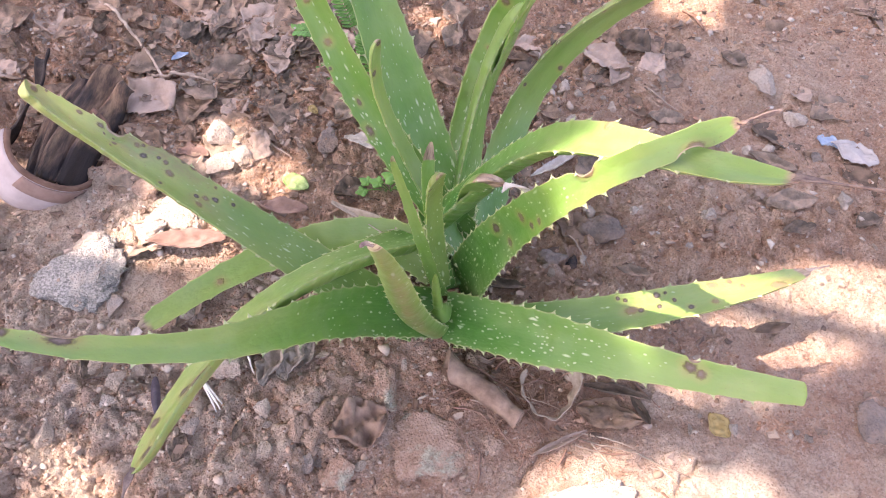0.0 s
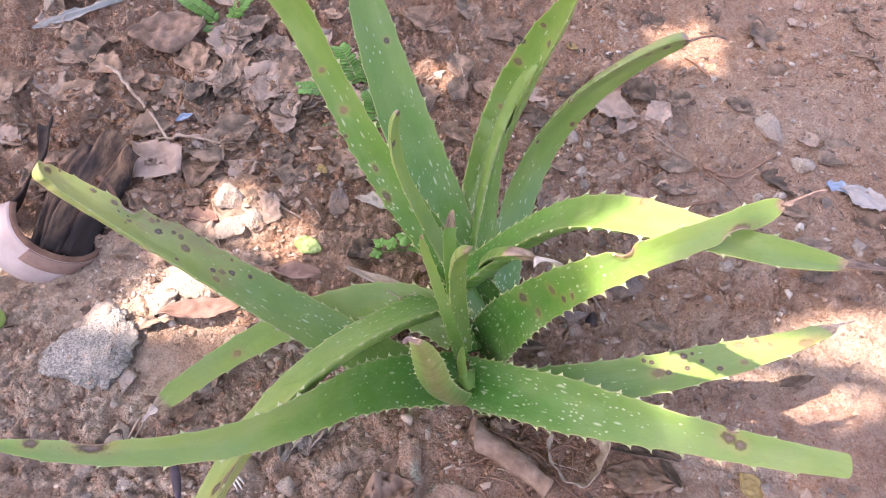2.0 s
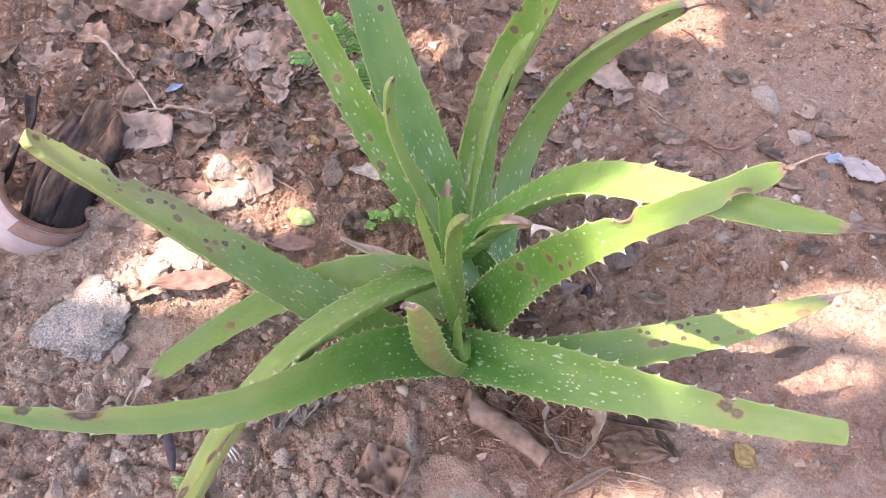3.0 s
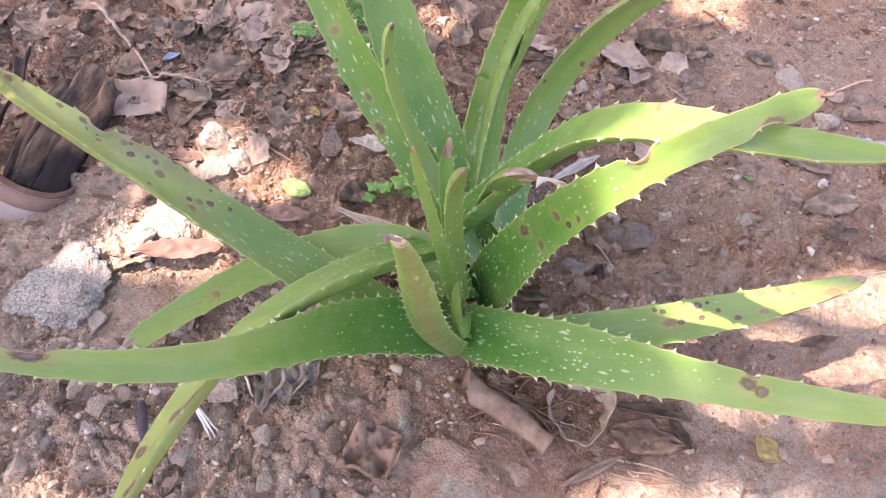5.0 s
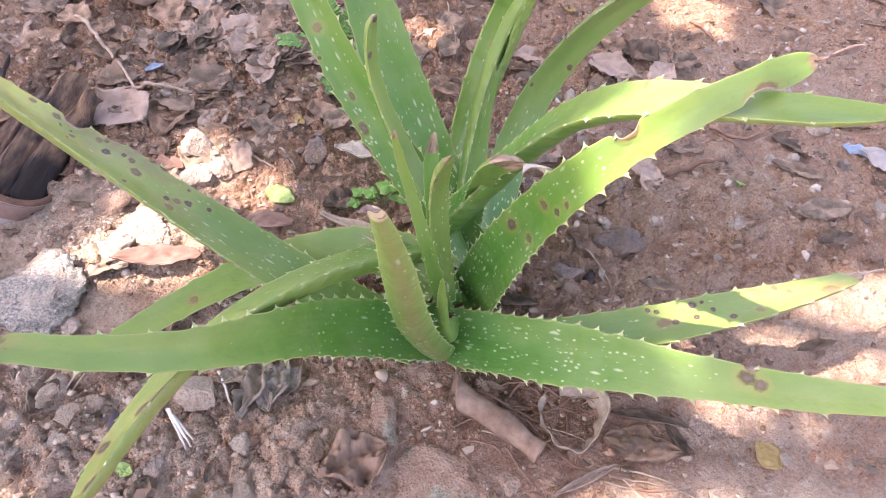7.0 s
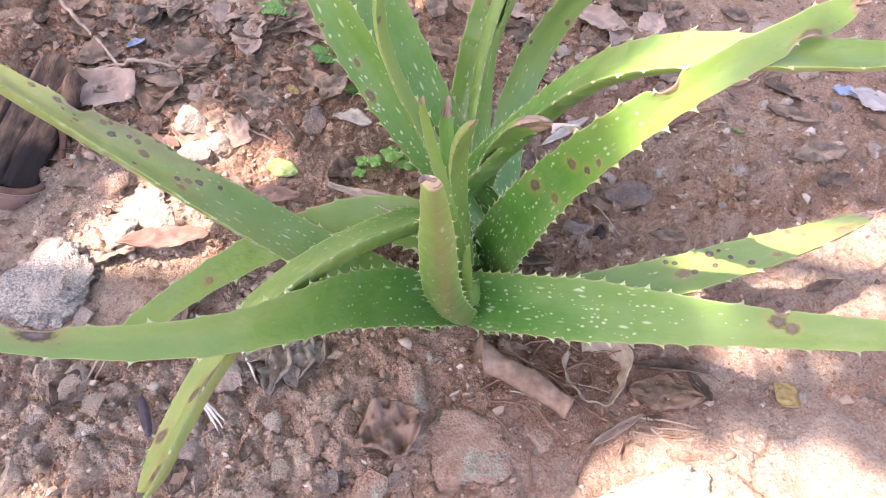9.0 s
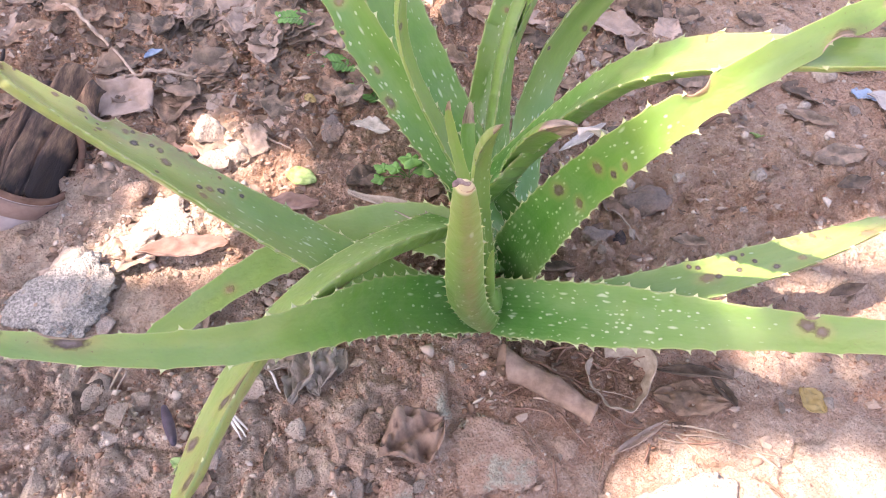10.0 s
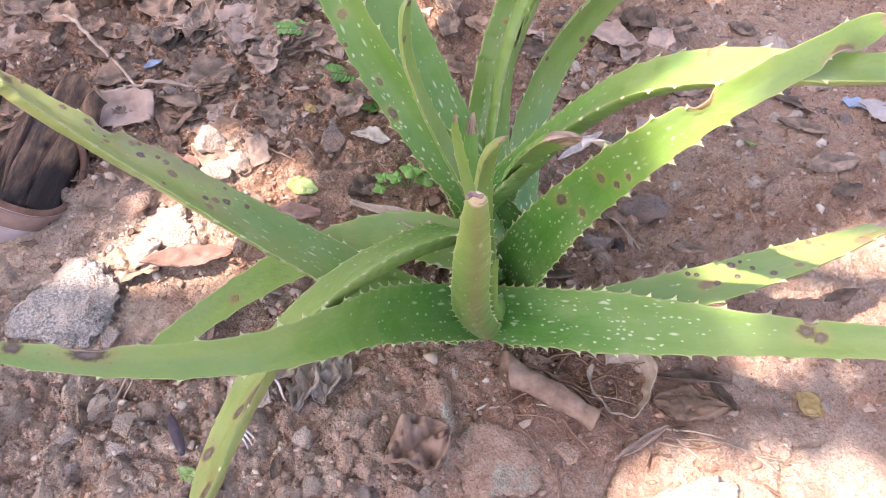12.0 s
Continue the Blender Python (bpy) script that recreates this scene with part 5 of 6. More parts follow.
dry_leaf(0.618, 0.543, 0.041, 0.028, 20, 190, "litter_grey", "dark dry leaf scrap on soil", 0.4, 10)
dry_leaf(0.311, 0.463, 0.039, 0.017, -20, 191, "litter_grey", "grey dry leaf scrap on soil", 0.3, 6)
dry_leaf(0.115, 0.849, 0.045, 0.032, 70, 192, "litter_grey", "dark grey dry leaf behind the aloe", 0.4, 14)
dry_leaf(0.106, 0.762, 0.046, 0.027, -30, 193, "litter_brown", "brown dry leaf behind the aloe", 0.4, 12)
dry_leaf(0.201, 0.817, 0.047, 0.027, -20, 194, "litter_brown", "dark dry leaf behind the aloe", 0.4, 12)
dry_leaf(0.276, 0.324, 0.070, 0.020, -14, 195, "litter_grey", "dark grey curled strip of dry bark", 1.0, 2)
dry_leaf(0.264, 0.300, 0.070, 0.034, -14, 196, "litter_brown", "dark brown torn dry leaf beside the roots", 0.12, 3, 1.3)
dry_leaf(0.298, 0.305, 0.034, 0.016, -60, 226, "litter_grey", "dark curled leaf end beside the roots", 0.8, 8)
dry_leaf(0.009, 0.284, 0.061, 0.049, 20, 197, "litter_tan", "crumpled brown dry leaf over a stone", 0.2, 10, 2.2)
dry_leaf(-0.081, 0.357, 0.062, 0.031, 70, 198, "dried_grey", "crumpled grey dry leaf under the aloe", 0.35, 10, 2.6)
dry_leaf(-0.060, 0.361, 0.046, 0.023, 75, 199, "dried_grey", "curled grey dry leaf under the aloe", 0.35, 10, 2.6)
dry_leaf(0.211, 0.272, 0.066, 0.017, 24, 200, "litter_pale", "grey-brown folded dry leaf on soil", 1.1, 4)
dry_leaf(-0.109, 0.281, 0.024, 0.011, 80, 201, "litter_grey", "dark dry leaf scrap on soil", 0.4, 10)
dry_leaf(-0.164, 0.265, 0.028, 0.021, 70, 202, "litter_grey", "grey dry leaf on gravelly soil", 0.4, 12)
dry_leaf(-0.262, 0.350, 0.035, 0.025, 60, 203, "litter_grey", "grey dry leaf scrap on gravel", 0.3, 8)
dry_leaf(0.378, 0.289, 0.030, 0.024, -60, 204, "yellow", "yellowish oval dry leaf lying flat", 0.1, 2)
dry_leaf(0.462, 0.399, 0.044, 0.013, 12, 205, "litter_brown", "thin dark dry leaf scrap", 0.5, 4)
stick("twig", [(0.356, 0.627), (0.400, 0.637), (0.439, 0.641)], 0.003, 0.006, "root", "dark dry stalk on bare soil", "twig")
dry_leaf(0.522, 0.635, 0.062, 0.023, -30, 206, "litter_grey", "flat grey dry leaf on bare soil", 0.2, 5)
dry_leaf(-0.080, 0.589, 0.036, 0.023, -25, 207, "fresh", "small light green fallen leaf", 0.2, 6)
dry_leaf(0.441, 0.608, 0.008, 0.017, 60, 208, "fresh", "tiny green shoot on soil", 0.3, 20)
dry_leaf(-0.181, 0.284, 0.012, 0.019, 60, 209, "fresh", "pale yellow-green leaf scrap", 0.3, 8)
dry_leaf(0.292, 0.943, 0.022, 0.013, -50, 210, "yellow", "small bright yellow leaf scrap", 0.2, 8)
dry_leaf(-0.068, 0.706, 0.017, 0.012, -40, 211, "yellow", "small yellow dry leaf on soil", 0.4, 10)
stick("twig", [(-0.415, 0.935), (-0.350, 0.875), (-0.304, 0.819), (-0.272, 0.767), (-0.251, 0.724)], 0.0025, 0.014, "twig", "long bleached twig lying on leaf litter", "twig")
stick("twig", [(-0.293, 0.771), (-0.264, 0.767), (-0.226, 0.759), (-0.193, 0.751)], 0.0024, 0.01, "twig", "thin pale twig on leaf litter", "twig")
stick("twig", [(-0.145, 0.674), (-0.117, 0.650), (-0.083, 0.623)], 0.0016, 0.006, "twig", "thin brown twig on soil", "twig")
stick("twig", [(-0.090, 0.663), (-0.070, 0.634), (-0.062, 0.616)], 0.0012, 0.006, "twig", "thin brown twig on soil", "twig")
stick("twig", [(0.376, 0.762), (0.399, 0.740), (0.419, 0.721)], 0.0012, 0.006, "twig", "thin twig on bare soil", "twig")
stick("twig", [(0.429, 0.711), (0.462, 0.686), (0.496, 0.700), (0.550, 0.736)], 0.002, 0.006, "root", "dark crooked twig on bare soil", "twig")
stick("twig", [(0.452, 0.918), (0.476, 0.894), (0.483, 0.870)], 0.0022, 0.006, "root", "dark short twig on soil", "twig")
stick("twig", [(0.436, 0.699), (0.459, 0.675), (0.470, 0.638)], 0.0012, 0.006, "root", "dark thin twig on soil", "twig")
stick("twig", [(0.242, 0.521), (0.259, 0.494), (0.265, 0.463)], 0.001, 0.006, "twig", "thin curved stalk on soil", "twig")
stick("twig", [(0.117, 0.938), (0.124, 0.884), (0.127, 0.838)], 0.001, 0.006, "twig", "thin stalk behind the aloe", "twig")
stick("twig", [(-0.119, 0.378), (-0.109, 0.363), (-0.099, 0.337)], 0.0014, 0.006, "fibre", "pale straw under the aloe leaf", "twig")
stick("twig", [(-0.237, 0.384), (-0.244, 0.368), (-0.249, 0.348)], 0.0014, 0.006, "twig", "pale straw on gravelly soil", "twig")
stick("twig", [(-0.233, 0.380), (-0.237, 0.364), (-0.243, 0.349)], 0.001, 0.006, "twig", "pale straw on gravelly soil", "twig")
stick("twig", [(-0.157, 0.341), (-0.142, 0.320), (-0.125, 0.297)], 0.0015, 0.02, "fibre", "white dry fibre on soil", "twig")
stick("twig", [(-0.157, 0.341), (-0.141, 0.320), (-0.121, 0.301)], 0.0015, 0.02, "fibre", "white dry fibre on soil", "twig")
stick("twig", [(-0.157, 0.341), (-0.143, 0.319), (-0.129, 0.294)], 0.0015, 0.02, "fibre", "white dry fibre on soil", "twig")
stick("root", [(0.112, 0.356), (0.141, 0.341), (0.175, 0.325), (0.203, 0.305)], 0.0012, 0.003, "root", "bare brown root at the foot of the aloe", "root")
stick("root", [(0.124, 0.364), (0.155, 0.359), (0.189, 0.363)], 0.0012, 0.003, "root", "bare brown root at the foot of the aloe", "root")
stick("root", [(0.147, 0.344), (0.162, 0.366), (0.180, 0.370)], 0.0012, 0.003, "root", "bare brown root at the foot of the aloe", "root")
stick("root", [(0.155, 0.329), (0.165, 0.314), (0.164, 0.297)], 0.0012, 0.003, "root", "bare brown root at the foot of the aloe", "root")
stick("root", [(0.171, 0.342), (0.191, 0.357), (0.203, 0.374)], 0.0012, 0.003, "root", "bare brown root at the foot of the aloe", "root")
stick("root", [(0.173, 0.313), (0.198, 0.283), (0.232, 0.277)], 0.0012, 0.003, "root", "bare brown root at the foot of the aloe", "root")
stick("root", [(0.227, 0.278), (0.251, 0.268), (0.269, 0.260)], 0.0012, 0.003, "root", "bare brown root at the foot of the aloe", "root")
stick("root", [(0.128, 0.270), (0.132, 0.249), (0.125, 0.226)], 0.0012, 0.003, "root", "bare brown root at the foot of the aloe", "root")
stick("root", [(0.230, 0.270), (0.253, 0.260), (0.284, 0.259)], 0.0012, 0.003, "root", "bare brown root at the foot of the aloe", "root")
stick("root", [(0.305, 0.226), (0.314, 0.211), (0.330, 0.200)], 0.0012, 0.003, "root", "bare brown root at the foot of the aloe", "root")
stick("root", [(0.200, 0.339), (0.204, 0.321), (0.195, 0.305)], 0.0012, 0.003, "root", "bare brown root at the foot of the aloe", "root")
stick("root", [(0.126, 0.346), (0.153, 0.320), (0.154, 0.298)], 0.0012, 0.003, "root", "bare brown root at the foot of the aloe", "root")
dry_leaf(-0.100, 0.368, 0.031, 0.023, 20, 212, "dried_grey", "crumpled grey dry leaf under the aloe", 0.55, 14)
dry_leaf(-0.071, 0.345, 0.025, 0.020, 110, 213, "dried_grey", "crumpled grey dry leaf under the aloe", 0.55, 14)
dry_leaf(-0.050, 0.363, 0.031, 0.021, 60, 214, "dried_grey", "crumpled grey dry leaf under the aloe", 0.55, 14)
dry_leaf(-0.159, 0.445, 0.049, 0.027, 40, 215, "litter_grey", "curled grey dry leaf under the aloe", 0.7, 14)
dry_leaf(-0.131, 0.468, 0.050, 0.025, 30, 216, "litter_grey", "crumpled grey dry leaf under the aloe", 0.8, 16)
dry_leaf(-0.177, 0.413, 0.042, 0.024, 50, 217, "litter_grey", "crumpled grey dry leaf under the aloe", 0.6, 12)
dry_leaf(-0.196, 0.385, 0.035, 0.021, 20, 218, "litter_brown", "brown dry leaf under the aloe", 0.4, 10)
dry_leaf(0.240, 0.626, 0.081, 0.019, 35, 219, "bark_chip", "long pale curled dry leaf by the aloe", 0.9, 6)
dry_leaf(0.170, 0.581, 0.030, 0.026, 60, 220, "litter_pink", "pinkish dry leaf scrap by the aloe", 0.3, 10)
dry_leaf(0.162, 0.448, 0.053, 0.018, -10, 221, "litter_grey", "dark dry leaf base by the aloe", 0.8, 8)
dry_leaf(0.071, 0.474, 0.042, 0.018, 60, 222, "litter_grey", "dark dry leaf at the aloe crown", 0.8, 10)
dry_leaf(0.056, 0.488, 0.036, 0.016, 20, 223, "litter_brown", "brown dry leaf at the aloe crown", 0.8, 10)
dry_leaf(0.142, 0.461, 0.036, 0.015, -40, 224, "litter_brown", "brown dry leaf at the aloe crown", 0.8, 10)


for line in ([(0.178, 0.264), (0.171, 0.250), (0.164, 0.236)], [(0.180, 0.263), (0.196, 0.268)], [(0.219, 0.268), (0.213, 0.255), (0.205, 0.247)], [(0.292, 0.340), (0.300, 0.322), (0.316, 0.316), (0.318, 0.304)]):
    stick("twig", line, 0.0009, 0.005, "root", "dark thread-like stalk on the soil", "twig")
for line in ([(0.226, 0.278), (0.252, 0.271), (0.276, 0.262), (0.300, 0.258)], [(0.222, 0.272), (0.246, 0.262), (0.270, 0.261)], [(0.230, 0.284), (0.262, 0.276), (0.290, 0.264)], [(0.240, 0.276), (0.256, 0.256), (0.262, 0.243)],
             [(0.285, 0.262), (0.306, 0.250), (0.322, 0.240), (0.345, 0.236)], [(0.306, 0.250), (0.312, 0.238), (0.330, 0.226)]):
    stick("root", line, 0.0010, 0.004, "strip", "thin dry root lying on bare soil", "root")


# ---- the torn old pot with a dry husk in it ----
def build_pot():
    pot = thing("broken_pot", "pale worn clay pot lying tipped over, stained brown inside", "pot", at=(-0.367, 0.615, 0.002))
    way = Vector((0.70, -0.16, 0.68)).normalized()
    a = way.cross(Vector((0, 0, 1))).normalized()
    b = way.cross(a)
    centre = Vector((0.010, 0.012, 0.036))
    outer, inner = [], []
    top, gap = Vector((-0.1, 0.62, 0.78)), radians(125)
    start = math.atan2(top.dot(b), top.dot(a)) + gap / 2
    turns = [start + (2 * math.pi - gap) * k / 48 for k in range(49)]
    for i in range(19):
        v = i / 18
        d = -0.115 * (1 - v)
        r = 0.058 + 0.018 * math.sin(math.pi * min(1, (1 - v) * 1.1)) - 0.028 * (1 - v) ** 3
        if v > 0.9:
            r += 0.003 * (v - 0.9) / 0.1
        ro, ri = [], []
        for k in range(49):
            w = turns[k]
            wob = 1 + 0.03 * math.sin(2 * w + 1)
            rad = a * math.cos(w) * 1.02 + b * math.sin(w)
            p = centre + way * (d + 0.006 * math.sin(3 * w + 0.5) * v) + rad * r * wob
            ro.append(p[:])
            ri.append((centre + way * (d + 0.006 * math.sin(3 * w + 0.5) * v) + rad * (r * wob - 0.0045))[:])
        outer.append(ro)
        inner.append(ri)
    v, f = shell(outer, 0.003)
    link("body", mesh_of("body", v, f), M["pot"], pot)
    v, f = shell(inner, 0.002)
    link("lining", mesh_of("lining", v, f), M["pot_inside"], pot, "brown stained inner wall")
    ring = [tuple(np.array(outer[-1][k]) * 0.5 + np.array(inner[-1][k]) * 0.5) for k in range(49)]
    v, f = tube(ring, 0.0038, 8)
    facing = [k for k, w in enumerate(turns) if (a * math.cos(w) + b * math.sin(w)).dot(Vector((0.75, -0.65, -0.1)).normalized()) > 0.30]
    band = [[tuple(Vector(row[k]) + 0.0025 * (a * math.cos(turns[k]) + b * math.sin(turns[k]))) for k in facing] for row in outer[15:]]
    bv, bf = shell(band, 0.0015)
    link("stain", mesh_of("stain", bv, bf), M["stain"], pot, "reddish brown stained lip")
    link("rim", mesh_of("rim", v, f), M["pot_inside"], pot, "rounded brown rim")


def build_husk():
    rows = []
    for i in range(31):
        v = i / 30
        row = []
        for j in range(25):
            u = 2 * j / 24 - 1
            ridge = 0.006 * math.sin(u * 9 + 2.5 * v) + 0.003 * math.sin(u * 19 + 1 + 2 * v) + 0.006 * float(lattice(np.array([u * 5 + 5]), np.array([v * 4]), 41)[0])
            x = 0.022 + 0.046 * u * (1 - 0.30 * v) + 0.03 * (v - 0.5) ** 2
            y = 0.075 - 0.165 * v + 0.012 * math.sin(5 * u) * (1 - v)
            z = 0.052 - 0.030 * u * u + ridge - 0.014 * v + 0.016 * math.exp(-((v - 0.05) / 0.1) ** 2) * u
            row.append((x, y, z))
        rows.append(row)
    v, f = shell(rows, 0.002)
    husk = thing("dry_husk", "dark brown ridged dry husk leaning into a pot", "husk", at=(-0.383, 0.672, -0.012))
    husk.scale = (1.05, 1.0, 1.0)
    husk.rotation_euler = (0, 0, radians(-12))
    link("sheet", mesh_of("sheet", v, f), M["husk"], husk)
    rows = []
    for i in range(25):
        v = i / 24
        row = []
        for j in range(9):
            u = 2 * j / 8 - 1
            row.append((-0.040 + 0.010 * math.sin(4 * v) + 0.012 * u * (1.1 - v), 0.080 - 0.13 * v, 0.052 - 0.018 * v + 0.012 * math.cos(3 * v) * u * u + 0.010 * u + 0.003 * math.sin(14 * v)))
        rows.append(row)
    v, f = shell(rows, 0.002)
    link("curled_strip", mesh_of("curled_strip", v, f), M["husk_dark"], husk, "black curled strip")


build_pot()
build_husk()

fruit = link("green_fruit", mesh_of("green_fruit", BALLS[3][0] * np.array((0.014, 0.014, 0.013)), BALLS[3][1]), M["fruit"])
fruit.location = (-0.417, 0.497, height(-0.417, 0.497) + 0.011)
tagged(fruit, "small round green fruit lying on soil", "fruit")


# ---- rolled and ring-shaped dry leaves at the foot of the aloe ----
def build_rolled_leaf():
    """A long dry leaf wound into a tube, flaring open at its head."""
    rows = []
    a, b = np.array((0.092, 0.350)), np.array((0.170, 0.290))
    d = (b - a) / np.linalg.norm(b - a)
    e = np.array((-d[1], d[0]))
    for i in range(45):
        v = i / 44
        open_up = max(0.0, 1 - v / 0.22)
        r = 0.0098 - 0.0022 * v + 0.0008 * math.sin(13 * v)
        turns = 5.6 - 3.6 * open_up
        p = a + (b - a) * v + e * 0.004 * math.sin(3.2 * v)
        row = []
        for j in range(31):
            u = j / 30
            w = -2.2 + turns * u
            k = r * (1 + 0.28 * u + 1.1 * open_up * abs(u - 0.45))
            q = p + e * k * math.cos(w) - d * 0.010 * open_up * (u - 0.5)
            z = 0.009 + k * math.sin(w) + 0.0007 * math.sin(31 * v + 5 * u) + 0.0008 * float(lattice(np.array([v * 14]), np.array([u * 8]), 71)[0])
            row.append((q[0], q[1], max(z, -0.002)))
        rows.append(row)
    v, f = shell(rows, 0.0009)
    ob = link("rolled_leaf", mesh_of("rolled_leaf", v, f), M["litter_tan"])
    ob.location.z = height(0.13, 0.32) + 0.002
    tagged(ob, "brown dry leaf rolled into a long tube", "leaf")


def build_ring_leaf():
    """A dried strip standing on edge, bent round into a loop."""
    rows = []
    for i in range(61):
        w = radians(135 + 330 * i / 60)
        r = 0.0265 + 0.0022 * math.sin(3 * w) + 0.0010 * math.sin(8 * w)
        c = np.array((0.203 + 0.92 * r * math.cos(w), 0.325 + 0.98 * r * math.sin(w)))
        out = np.array((math.cos(w), math.sin(w)))
        wide = 0.0085 + 0.014 * max(0, math.cos(w - radians(410))) ** 1.5 + 0.001 * math.sin(9 * w)
        row = []
        for j in range(9):
            u = j / 8
            q = c + out * (0.50 * wide * u + 0.0010 * math.sin(9 * w + 3 * u))
            row.append((q[0], q[1], 0.002 + wide * u + 0.0014 * math.sin(6 * w) * u))
        rows.append(row)
    v, f = shell(rows, 0.0009)
    ob = link("ring_leaf", mesh_of("ring_leaf", v, f), M["strip"])
    ob.location.z = height(0.21, 0.33)
    tagged(ob, "pale brown dried leaf strip curled into a ring", "leaf")


build_rolled_leaf()
build_ring_leaf()

# a tangle of fine roots between the rolled leaf and the ring
def build_roots():
    rng = np.random.default_rng(77)
    for _ in range(20):
        x, y = rng.normal(0.165, 0.035), rng.normal(0.335, 0.020)
        a = rng.uniform(-0.9, 0.4)
        line = [(x, y)]
        for _ in range(4):
            a += rng.normal() * 0.5
            step = rng.uniform(0.008, 0.018)
            line.append((line[-1][0] + step * math.cos(a), line[-1][1] + step * math.sin(a)))
        stick("root", line, rng.uniform(0.0005, 0.0011), rng.uniform(0.004, 0.016), "root" if rng.random() < 0.7 else "twig", "thin brown root at the foot of the aloe", "root")["group"] = "aloe roots"


build_roots()

# withered old leaf of the aloe, lying over its lower leaves
rows = []
for i in range(21):
    v = i / 20
    row = []
    for j in range(9):
        u = 2 * j / 8 - 1
        half = 0.0085 * (0.08 + 0.92 * math.sin(math.pi * 0.5 * v)) * math.sqrt(1.02 - max(0, (v - 0.8) / 0.2) ** 2)
        row.append((-0.030 + 0.075 * v + 0.35 * half * u, 0.535 - 0.052 * v + half * u, 0.040 + 0.016 * v + 0.006 * u * u + 0.002 * math.sin(8 * v + 3 * u)))
    rows.append(row)
v, f = shell(rows, 0.0012)
link("withered_leaf", mesh_of("withered_leaf", v, f), M["dried_grey"], aloe, "grey withered leaf")

# purple pod
pod_line = [(-0.196 + 0.024 * k, 0.332 - 0.052 * k, 0.003 + 0.046 * k) for k in np.linspace(0, 1, 13)]
v, f = tube(pod_line, [0.0010 + 0.0036 * math.sin(math.pi * (0.06 + 0.9 * k)) ** 0.6 for k in np.linspace(0, 1, 13)], 9)
pod = link("dry_pod", mesh_of("dry_pod", v, f), M["purple"])
pod.location.z = height(-0.195, 0.315)
tagged(pod, "purple-black dry pod lying on gravelly soil", "pod")


# ---- scraps ----
def scrap(name, x, y, long, wide, turn, material, label, seed, curl=0.2, tilt=5):
    v, f = leaf_sheet(seed, long, wide, curl, 0.0008, (19, 13), 0.5)
    ob = link(name, mesh_of(name, v, f), M[material])
    settle(ob, v, x, y, turn, tilt, seed)
    tagged(ob, label, "scrap")


scrap("plastic_strip", -0.432, 1.003, 0.130, 0.022, 26, "film", "bluish grey plastic strip lying on soil", 75, 0.3, 3)
scrap("plastic_strip", -0.445, 1.050, 0.150, 0.026, 4, "film", "long bluish grey plastic strip lying on soil", 76, 0.4, 3)
scrap("plastic_scrap", 0.632, 0.648, 0.064, 0.040, -28, "plastic_white", "greyish white plastic scrap lying on soil", 71)
scrap("plastic_scrap", 0.607, 0.668, 0.034, 0.020, -35, "plastic_blue", "pale blue plastic scrap lying on soil", 72)
scrap("plastic_scrap", -0.255, 0.804, 0.024, 0.013, 30, "plastic_blue", "blue plastic scrap among dry leaves", 73, 0.5)
scrap("paper_curl", -0.345, 0.771, 0.030, 0.012, 15, "plastic_white", "small white curled paper scrap", 74, 0.9)


# ---- small green weeds ----
def leaflet(length, width):
    rows = []
    for i in range(7):
        q = i / 6
        half = width * math.sin(math.pi * (0.06 + 0.88 * q)) ** 0.7
        rows.append([(length * q, half * u, 0.12 * width * u * u) for u in (-1, -0.5, 0, 0.5, 1)])
    return rows


def weed(x, y, fronds, label, size=1.0):
    """Feathery fronds: heading, length, rise in mm."""
    z = height(x, y)
    plant = thing("weed", label, "plant", "small weeds", at=(x, y, z))
    rng = np.random.default_rng(int(1000 * (abs(x) + y)))
    for heading, length, rise in fronds:
        a = radians(heading)
        way = np.array((math.cos(a), math.sin(a)))
        line = [(*(way * length * 0.001 * q), -0.002 + rise * 0.001 * math.sin(1.5 * q)) for q in np.linspace(0, 1, 9)]
        v, f = tube(line, [0.0009 - 0.0005 * q for q in np.linspace(0, 1, 9)], 5)
        frond = link("frond", mesh_of("frond", v, f), M["weed"], plant)
        pairs = max(5, int(length / 4.6))
        for k in range(pairs):
            q = 0.22 + 0.78 * k / (pairs - 1)
            at = np.array((*(way * length * 0.001 * q), rise * 0.001 * math.sin(1.5 * q)))
            for sd in (1, -1):
                turn = a + sd * (radians(66) + rng.normal() * 0.10)
                ln = 0.0140 * size * (1 - 0.9 * (q - 0.5) ** 2) * rng.uniform(0.9, 1.1)
                rows = []
                for row in leaflet(ln, 0.0029 * size):
                    rows.append([(at[0] + px * math.cos(turn) - py * math.sin(turn), at[1] + px * math.sin(turn) + py * math.cos(turn), at[2] + pz + 0.15 * px) for px, py, pz in row])
                lv, lf = shell(rows, 0.0004)
                link("leaflet", mesh_of("leaflet", lv, lf), M["weed"], frond)
    return plant


